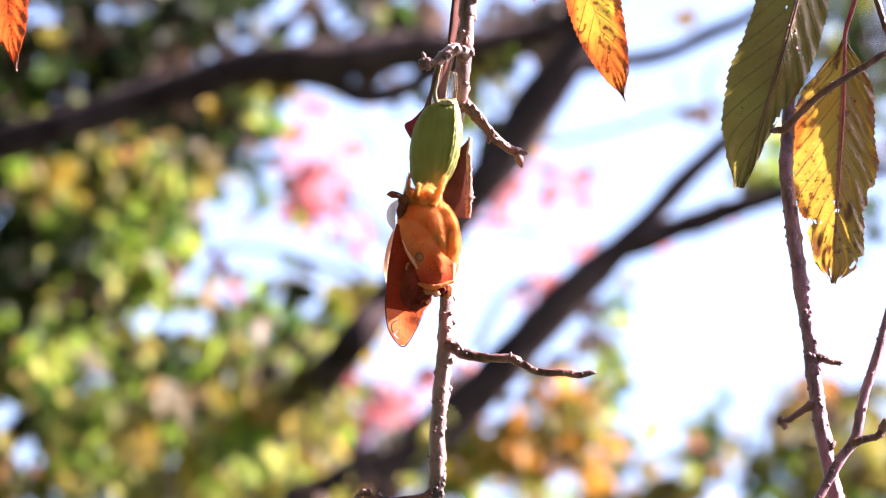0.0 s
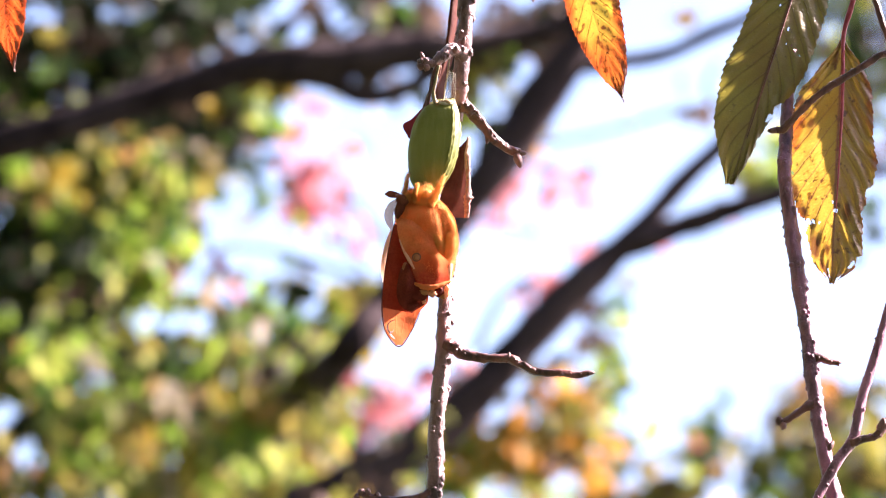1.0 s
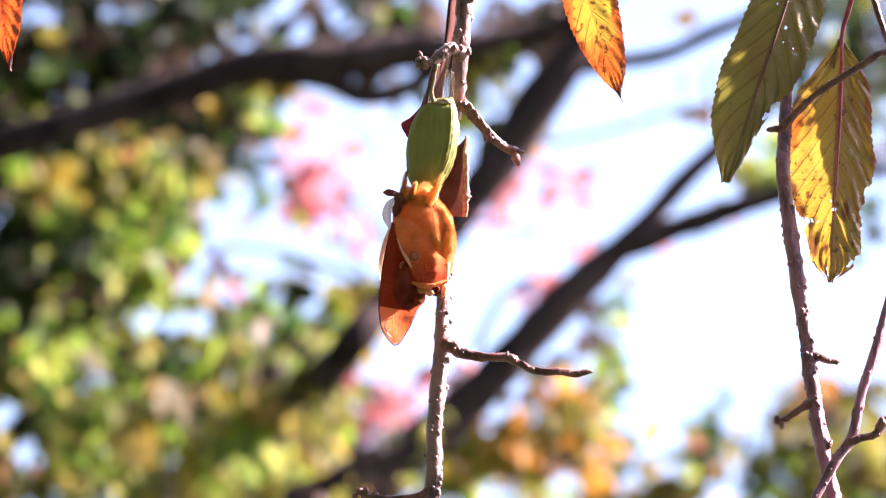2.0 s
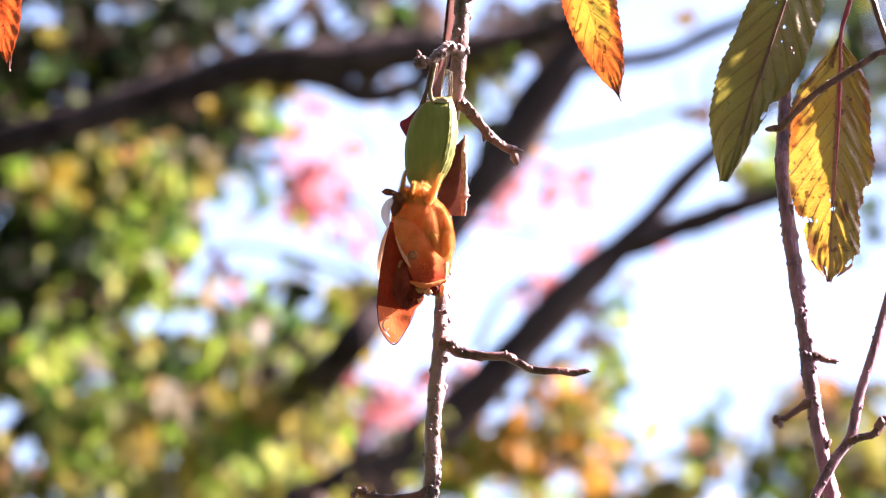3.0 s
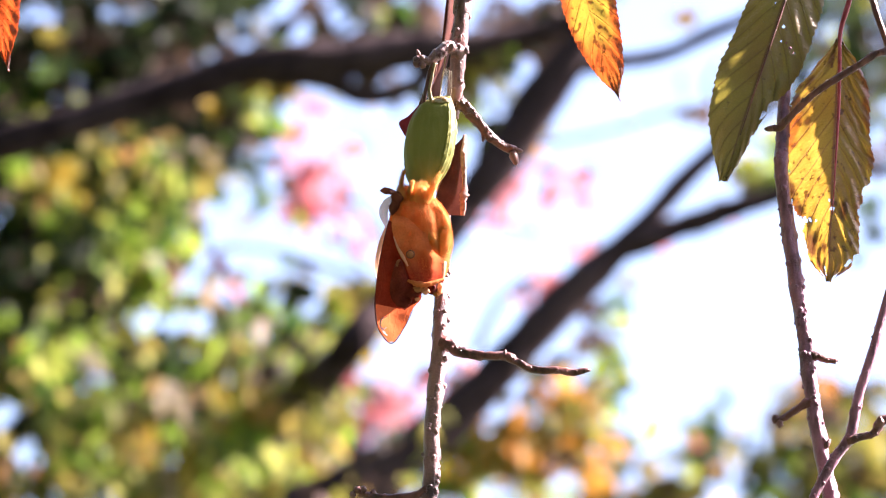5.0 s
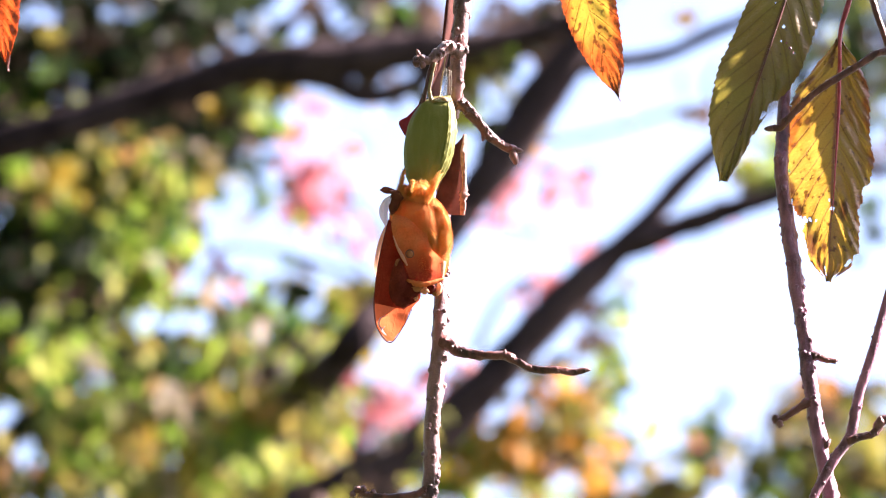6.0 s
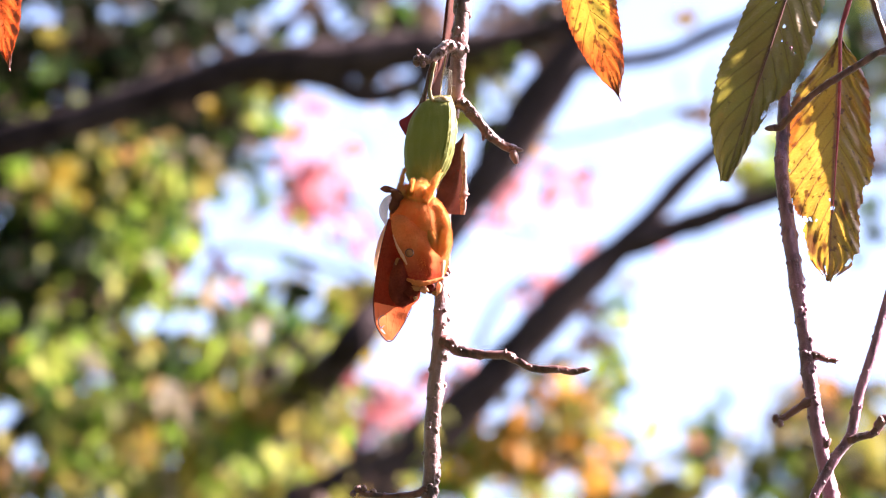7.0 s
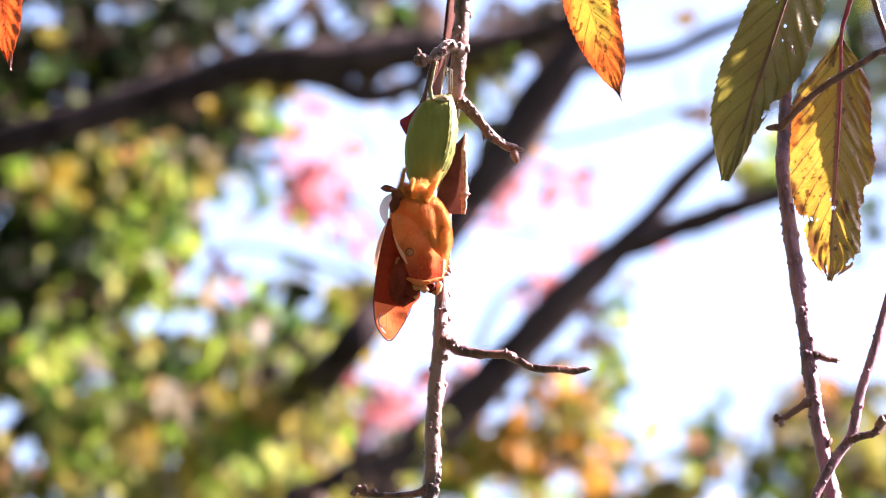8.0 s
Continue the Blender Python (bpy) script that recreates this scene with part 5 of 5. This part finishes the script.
    wing = part("near_wing", loft([(-0.0179, 2.488, 2.0464), (-0.0203, 2.482, 2.0391), (-0.0201, 2.481, 2.0340), (-0.0183, 2.480, 2.0283), (-0.0155, 2.481, 2.0223), (-0.0137, 2.482, 2.0175), (-0.0114, 2.484, 2.0135)], [(-0.0110, 2.487, 2.0462), (-0.0078, 2.482, 2.0384), (-0.0059, 2.480, 2.0320), (-0.0036, 2.479, 2.0262), (0.0002, 2.482, 2.0226), (0.0011, 2.484, 2.0184), (0.0005, 2.486, 2.0146)], 46, 26, 0.0012, 0.0022, 6, 0.0001), SMALL_WING, ob, "tan to reddish wing with an eyespot")
    spot = Vector((-0.0128, 2.478, 2.0243))
    ring = tube([spot + Vector((0.0016 * math.cos(w * math.pi / 6), 0, 0.0016 * math.sin(w * math.pi / 6))) for w in range(13)], (0.00022, 0.00022), 40, 6, 0.0, 1, False)
    part("eyespot_ring", ring, SPOT_RING, wing)
    part("eyespot", blob(spot, (0.0015, 0.0004, 0.0015), (0, 0, 0), 0.05, 7, 2), SPOT_CLEAR, wing, "pale glassy eyespot")
    part("wing_edge", tube([(-0.0196, 2.479, 2.0318), (-0.0178, 2.478, 2.0269), (-0.0157, 2.478, 2.0231), (-0.0137, 2.478, 2.0195)], (0.0002, 0.0005, 0.0008, 0.0003), 20, 8, 0.2, 8), PALE_LIT_WING, ob, "rolled wing edge, coloured pale as if lit")
    part("wing_fold", loft([(-0.0183, 2.484, 2.0231), (-0.0205, 2.483, 2.0163), (-0.0210, 2.483, 2.0105), (-0.0192, 2.486, 2.0053), (-0.0151, 2.487, 2.0032)], [(-0.0164, 2.483, 2.0229), (-0.0137, 2.482, 2.0167), (-0.0112, 2.483, 2.0117), (-0.0091, 2.486, 2.0095), (-0.0100, 2.487, 2.0064)], 30, 14, 0.002, 0.005, 12, 0.0003), CRUMPLE, ob, "dark red crumpled wing")
    part("wing_fold", blob((-0.0176, 2.481, 2.0213), (0.0011, 0.0006, 0.0017), (0, 20, 0), 0.1, 13, 2), FOLD, ob)
    # the ends of the wings, still crumpled, under the body
    part("wing_fold", tube([(-0.0137, 2.483, 2.0145), (-0.0096, 2.482, 2.0129), (-0.0050, 2.483, 2.0133), (0.0009, 2.486, 2.0160)], (0.0006, 0.0010, 0.0010, 0.0006), 40, 8, 0.5, 16), SMALL_WING, ob, "brown fold along the wing's end")
    for k, (at, wide, high, lean, stuff) in enumerate((
            ((-0.0128, 2.485, 2.0102), 0.0036, 0.0024, 12, CRUMPLE), ((-0.0091, 2.484, 2.0114), 0.0026, 0.0012, -12, FOLD), ((-0.0066, 2.484, 2.0105), 0.0016, 0.0013, 25, PALE_LIT_WING),
            ((-0.0041, 2.486, 2.0116), 0.0022, 0.0020, -10, CRUMPLE), ((-0.0007, 2.487, 2.0118), 0.0012, 0.0026, 6, PALE_LIT_WING), ((-0.0025, 2.488, 2.0109), 0.0022, 0.0016, 10, FOLD),
            ((-0.0100, 2.486, 2.0076), 0.0010, 0.0009, 30, PALE_LIT_WING), ((-0.0155, 2.486, 2.0062), 0.0030, 0.0022, -20, CRUMPLE))):
        part("wing_fold", blob(at, (wide, 0.0012, high), (0, lean, 0), 0.5, 20 + k, 3), stuff, ob)
    part("wing_fold", loft([(0.0002, 2.482, 2.0226), (-0.0002, 2.482, 2.0188), (0.0007, 2.483, 2.0154)], [(0.0021, 2.483, 2.0224), (0.0016, 2.483, 2.0191), (0.0011, 2.484, 2.0156)], 12, 6, 0.001, 0.0003, 11), PALE_LIT_WING, ob, "wing fold, coloured pale as if lit")
    return ob


# ---- the leafy twigs ----
RIGHT = (0.1422, 2.500, 2.0788)


def leafy_twig():
    twig = thing("hanging_twig", RIGHT, "knobbly cherry twig with a yellow and a dull green leaf", "twig", "hanging twigs")
    stem([(0.20, 2.5, 2.505), (0.1526, 2.500, 2.1719), (0.1437, 2.500, 2.1288), (0.1404, 2.496, 2.1040), (0.1384, 2.488, 2.0808), (0.1370, 2.480, 2.0601), (0.1391, 2.480, 2.0390), (0.1422, 2.480, 2.0134), (0.1454, 2.480, 1.9925), (0.1476, 2.480, 1.9717), (0.1505, 2.480, 1.9509), (0.1552, 2.480, 1.9252), (0.1594, 2.480, 1.8981)],
         (0.004, 0.0022, 0.0020, 0.0022, 0.0026, 0.0028, 0.0028, 0.0030, 0.0029, 0.0030, 0.0031, 0.0030, 0.002), twig, rings=220, knots=0.26, seed=81, bark=PLUM_BARK, warts=150)
    spur = stem([(0.1477, 2.480, 1.9832), (0.1508, 2.478, 1.9824), (0.1546, 2.478, 1.9810), (0.1580, 2.478, 1.9805)], (0.0026, 0.0013, 0.0012, 0.0010), twig, "spur", 24, 0.4, 82, SPUR_BARK)
    bud((0.1571, 2.478, 1.9807), (1, 0, 0), 0.0010, spur, 21)
    spur = stem([(0.1480, 2.480, 1.9643), (0.1442, 2.478, 1.9625), (0.1396, 2.478, 1.9593), (0.1362, 2.478, 1.9570), (0.1342, 2.478, 1.9565)], (0.0026, 0.0016, 0.0014, 0.0013, 0.0013), twig, "spur", 26, 0.5, 83, SPUR_BARK)
    bud((0.1342, 2.478, 1.9567), (-1, 0, 0.2), 0.0015, spur, 22, True)
    bud((0.1352, 2.477, 1.9554), (-0.2, 0, -1), 0.0014, spur, 23, True)
    bud((0.1531, 2.478, 1.9455), (0.5, 0, 0.8), 0.0020, spur, 24)
    # the yellow leaf, hanging from its red stalk
    leaf = part("leaf", leaf_blade((0.1616, 2.484, 2.1157), (0.1554, 2.480, 2.0136), 0.0440, (-0.2, -1, 0.05), -0.45, 0.002, 0.03, 34, 0.0020, 3,
                                   ((0.748, 0.995, 0.030), (0.742, 0.90, 0.016), (0.742, 0.82, 0.010), (0.745, 0.74, 0.007), (0.985, 0.90, 0.035), (0.945, 0.66, 0.010), (0.97, 0.66, 0.010), (0.67, 0.53, 0.006), (0.706, 0.49, 0.008), (0.705, 0.46, 0.006), (0.53, 0.985, 0.008), (0.985, 0.12, 0.03), (0.915, 0.10, 0.016), (0.90, 0.02, 0.02), (0.62, 0.01, 0.02), (0.71, 0.0, 0.016)),
                                   outline=((0.0014, 0.0110, 0.0183, 0.0199, 0.0205, 0.0205, 0.0196, 0.0155, 0.0114, 0.0087, 0.0011), (0.0009, 0.0078, 0.0121, 0.0130, 0.0137, 0.0155, 0.0137, 0.0110, 0.0112, 0.0105, 0.0014)), back=-0.40, pleat=0.40, slant=0.24), YELLOW_LEAF, twig, "yellow cherry leaf with brown spots")
    part("petiole", tube([(0.1679, 2.484, 2.1390), (0.1646, 2.483, 2.1278), (0.1617, 2.482, 2.1171), (0.1611, 2.479, 2.1022), (0.1602, 2.477, 2.0829), (0.1585, 2.476, 2.0592), (0.1572, 2.477, 2.0407)], (0.0010, 0.0012, 0.0009, 0.0008, 0.0007, 0.0004, 0.0002), 40, 8, 0.12, 84), STALK, leaf, "red leaf stalk and midrib")
    return twig


def dull_leaf(twig):
    leaf = part("leaf", leaf_blade((0.1517, 2.486, 2.1682), (0.1138, 2.484, 2.0559), 0.047, (-0.05, -1, 0.1), -0.36, 0.004, 0.05, 34, 0.0014, 5,
                                   ((0.42, 0.40, 0.007), (0.47, 0.30, 0.005), (0.48, 0.23, 0.006), (0.49, 0.16, 0.005), (0.47, 0.36, 0.004), (0.70, 0.0, 0.030), (0.735, 0.06, 0.018), (0.35, 0.6, 0.003), (0.82, 0.02, 0.012), (0.90, 0.0, 0.014)), outline=((0.0005, 0.0080, 0.0126, 0.0142, 0.0151, 0.0158, 0.0174, 0.0164, 0.0142, 0.0087, 0.0023), (0.0005, 0.0078, 0.0128, 0.0153, 0.0155, 0.0151, 0.0132, 0.0087, 0.0055, 0.0037, 0.0014)), back=-0.58, pleat=0.40, slant=0.2), DULL_LEAF, twig, "dull green cherry leaf with small holes")
    part("petiole", tube([(0.1533, 2.488, 2.1735), (0.1483, 2.484, 2.1581), (0.1400, 2.481, 2.1324), (0.1299, 2.480, 2.1025), (0.1205, 2.481, 2.0745)], (0.0009, 0.0008, 0.0005, 0.0004, 0.0002), 40, 8, 0.1, 85), SPUR_BARK, leaf)
    own_pivot(leaf, (0.1517, 2.486, 2.1682))
    for child in leaf.children:
        child.location = -(Vector(leaf["origin"]) - Vector(twig["origin"]))
    return leaf


CORNER = (0.1790, 2.490, 2.1144)


def corner_twig():
    twig = thing("hanging_twig", CORNER, "slender reddish cherry twig ending in a bud", "twig", "hanging twigs")
    stem([(0.24, 2.48, 2.52), (0.1965, 2.470, 2.1520), (0.1868, 2.470, 2.1142), (0.1739, 2.468, 2.1043), (0.1647, 2.468, 2.0984), (0.1520, 2.468, 2.0902), (0.1417, 2.470, 2.0813), (0.1365, 2.472, 2.0759), (0.1333, 2.472, 2.0752)],
         (0.003, 0.0018, 0.0014, 0.0014, 0.0015, 0.0013, 0.0014, 0.0016, 0.0015), twig, rings=110, knots=0.35, seed=91, bark=SPUR_BARK)
    bud((0.1333, 2.472, 2.0752), (-1, 0, -0.1), 0.0018, twig, 31)
    bud((0.1463, 2.468, 2.0864), (-0.6, 0, -0.4), 0.0012, twig, 32)
    stem([(0.1882, 2.471, 2.1149), (0.1837, 2.477, 2.1041), (0.1797, 2.480, 2.1152), (0.1754, 2.482, 2.1302), (0.1698, 2.482, 2.1528)], (0.0012, 0.0012, 0.0013, 0.0013, 0.0013), twig, "shoot", 40, 0.25, 92, SPUR_BARK)
    return twig


LOW = (0.1628, 2.488, 1.9500)


def low_twig():
    twig = thing("hanging_twig", LOW, "pale slender cherry twig with a knobbly spur", "twig", "hanging twigs")
    stem([(0.27, 2.48, 2.52), (0.2077, 2.468, 2.1420), (0.1949, 2.468, 2.0621), (0.1774, 2.468, 2.0017), (0.1722, 2.468, 1.9832), (0.1663, 2.468, 1.9648), (0.1627, 2.468, 1.9487), (0.1558, 2.468, 1.9384), (0.1477, 2.468, 1.9235), (0.1384, 2.468, 1.9008)],
         (0.003, 0.0022, 0.0020, 0.0016, 0.0018, 0.0019, 0.0021, 0.0020, 0.0018, 0.001), twig, rings=150, knots=0.22, seed=95, bark=PLUM_BARK, warts=90)
    spur = stem([(0.1614, 2.467, 1.9458), (0.1659, 2.466, 1.9472), (0.1715, 2.466, 1.9488), (0.1754, 2.466, 1.9534), (0.1795, 2.466, 1.9552)], (0.0018, 0.0013, 0.0014, 0.0017, 0.0015), twig, "spur", 30, 0.5, 96, SPUR_BARK)
    bud((0.1733, 2.465, 1.9514), (-0.2, 0, 1), 0.0014, spur, 33, True)
    bud((0.1744, 2.464, 1.9526), (-0.2, 0, 1), 0.0016, spur, 34, True)
    return twig


def shade_leaves():
    """Unseen leaves of the same bough, towards the sun, cut so that their shade fits the ones below."""
    shoot = thing("leafy_shoot", (0.2211, 2.480, 2.1928), "unseen cherry shoot with dull green leaves that shade the others", "leaf", "green leaves")
    part("stem", tube([(0.36, 2.5, 2.53), (0.2913, 2.530, 2.3004), (0.2624, 2.515, 2.2367), (0.2094, 2.4961, 2.1734)], (0.002, 0.0016, 0.0012, 0.0008), 30, 8, 0.2, 87), SPUR_BARK, shoot)
    away = -SUN_AT
    # outline worked out from the shadow edge wanted on the yellow leaf
    part("leaf", leaf_blade((0.2094, 2.4961, 2.1734), (0.2723, 2.5039, 2.0859), 0.0270, away, 0.0, 0.0, 0.0, 30, 0.0004, 8, outline=((0.002, 0.0100, 0.0137, 0.0118, 0.0103, 0.0090, 0.0058, 0.0050, 0.0060, 0.0070, 0.002), (0.002, 0.0030, 0.0034, 0.0034, 0.0032, 0.0032, 0.0030, 0.0030, 0.0030, 0.0026, 0.001))), DULL_LEAF, shoot)
    # holes placed to let sun patches fall on the dull leaf
    part("leaf", leaf_blade((0.2913, 2.530, 2.3004), (0.2392, 2.523, 2.1419), 0.0190, away, 0.05, 0.0, 0.02, 26, 0.0006, 9, ((0.543, 0.53, 0.014), (0.600, 0.76, 0.020), (0.640, 0.62, 0.016), (0.66, 0.97, 0.03))), DULL_LEAF, shoot)


shade_leaves()


AMBER_HANG = (0.0548, 2.500, 2.1551)


def amber_leaf(name_at, tip, base, width, facing, seed, label, blade, blunt, low):
    shoot = thing("leafy_shoot", name_at, label, "leaf", "orange leaves")
    x, y, z = base
    part("stem", tube([(x, 2.5, 2.50), (x, y, z + 0.12), (x, y, z + 0.03), base], (0.0016, 0.0012, 0.0009, 0.0008), 24, 8, 0.2, seed), STALK, shoot)
    part("leaf", leaf_blade(base, tip, width, facing, -0.12, 0.003, 0.02, 30, 0.0007, seed, blunt=blunt, low=low, full=0.7, skew=0.0022), blade, shoot)
    return shoot


# ---- what moves: the twigs sway a little in the breeze ----
# metres covered by one pixel of the camera's view at the twig
VIEW_PIXEL = 0.00023


def swayed(place, steps):
    """Rows for walk(): a thing that drifts by small steps (seconds, across, down, lean, pitch, turn); across and down
    in view pixels.
    """
    x, y, z = place
    return [(t, pose(x + VIEW_PIXEL * a, y, z - VIEW_PIXEL * b, *turn)) for t, a, b, *turn in steps]


def motions():
    sway = [(0.0, 9.5, 3.8), (0.5, 9.2, 3.9), (1.0, 6.8, 4.0), (1.5, 5.4, 3.0), (2.3, 2.6, 1.5), (3.0, 1.1, 0.4), (3.5, 0.7, 0.1), (4.0, 0.0, 0.0),
            (4.5, -0.1, -0.2), (5.3, -0.4, -0.6), (6.0, -0.5, -1.0), (6.5, 0.2, -1.2), (7.0, 0.0, -2.1), (7.5, 0.6, -2.2), (8.0, 1.2, -3.0)]
    walk(TWIG, swayed(HANG, sway))
    walk(COCOON, swayed(HANG, sway))
    walk(MOTH, swayed(GRIP, [
        (0.0, 11.0, 4.0, 0, -1.5), (0.5, 9.8, 4.0, 0, -1.2), (1.0, 7.6, 4.2, 0, -0.7), (1.5, 5.8, 2.8, 0, -0.3), (2.3, 3.6, 1.6, 0, -0.1), (3.0, 2.0, 0.8, 0, 0),
        (3.5, 0.6, 0.3, 0, 0), (4.0, 0.0, 0.0, 0, 0), (4.5, -0.8, -0.6, 0, 0.2), (5.3, -0.9, -1.2, 0, 0.5), (6.0, -0.8, -1.8, 0, 0.9), (6.5, -0.7, -2.2, 0, 0.9), (7.0, -0.6, -3.4, 0, 1.2),
        (7.5, -0.4, -3.7, 0, 1.1), (8.0, 0.1, -4.6, 0, 1.3)]))
    breeze = [(0.0, 8.5, 3.0), (0.5, 8.3, 2.4), (1.0, 5.8, 3.0), (1.5, 4.6, 1.8), (2.3, 2.4, 0.8), (3.0, 1.2, 0.1), (3.5, 0.8, 0.0), (4.0, 0.0, 0.0),
              (4.5, 0.1, -0.2), (5.3, -0.1, -0.4), (6.0, 0.0, -0.5), (6.5, 0.9, -1.0), (7.0, 0.6, -1.2), (7.5, 1.6, -1.3), (8.0, 2.4, -2.0)]
    walk(LEAFY, swayed(RIGHT, breeze))
    walk(SLENDER, swayed(CORNER, breeze))
    walk(PALE, swayed(LOW, breeze))
    walk(AMBER_SHOOT, swayed(AMBER_HANG, [(t, 1.1 * a, 0.4 * b) for t, a, b in breeze]))
    walk(EDGE_SHOOT, swayed(EDGE_HANG, [(0.0, 15, 0), (0.5, 13.5, 0), (1.0, 11, 1), (1.5, 6.2, 0), (2.3, 4.2, 0), (3.0, 2.8, 0), (3.5, 1.3, 0), (4.0, 0, 0), (4.5, 0.8, 0),
                                        (5.3, 0.2, 0), (6.0, 0.2, 0), (6.5, 1.5, -0.4), (7.0, 2.7, -0.8), (7.5, 2.9, -1.0), (8.0, 4.4, -1.2)]))
    x, y, z = DULL.location
    walk(DULL, [(t, pose(x, y, z, p, r, w)) for t, p, r, w in (
        (0.0, 5, -3.0, 14), (0.5, 2.5, -1.6, 7), (1.0, 1, -0.7, 3), (1.5, 0.4, -0.3, 1), (2.3, 0.1, -0.1, 0), (3.0, 0, 0, 0), (4.0, 0, 0, 0), (5.3, 0, 0, 0),
        (6.0, 0, -0.05, 0), (7.0, 0, -0.2, -0.4), (8.0, 0, -0.15, -0.4))])


TWIG = cocoon_twig()
COCOON = cocoon()
MOTH = moth()
LEAFY = leafy_twig()
DULL = dull_leaf(LEAFY)
SLENDER = corner_twig()
PALE = low_twig()
AMBER_SHOOT = amber_leaf(AMBER_HANG, (0.0734, 2.528, 2.0999), (0.0500, 2.532, 2.1952), 0.0250, (-0.45, -0.9, 0.1), 5, "yellow and orange cherry leaf with dark spots on a hanging stalk", ORANGE_LEAF, 9.0, 1.25)
EDGE_HANG = (-0.1799, 2.500, 2.1647)
EDGE_SHOOT = amber_leaf(EDGE_HANG, (-0.1781, 2.500, 2.1059), (-0.1810, 2.500, 2.1743), 0.022, (-0.45, -0.9, 0.1), 6, "narrow orange-red cherry leaf on a hanging stalk", RED_LEAF, 5.0, 0.9)

motions()
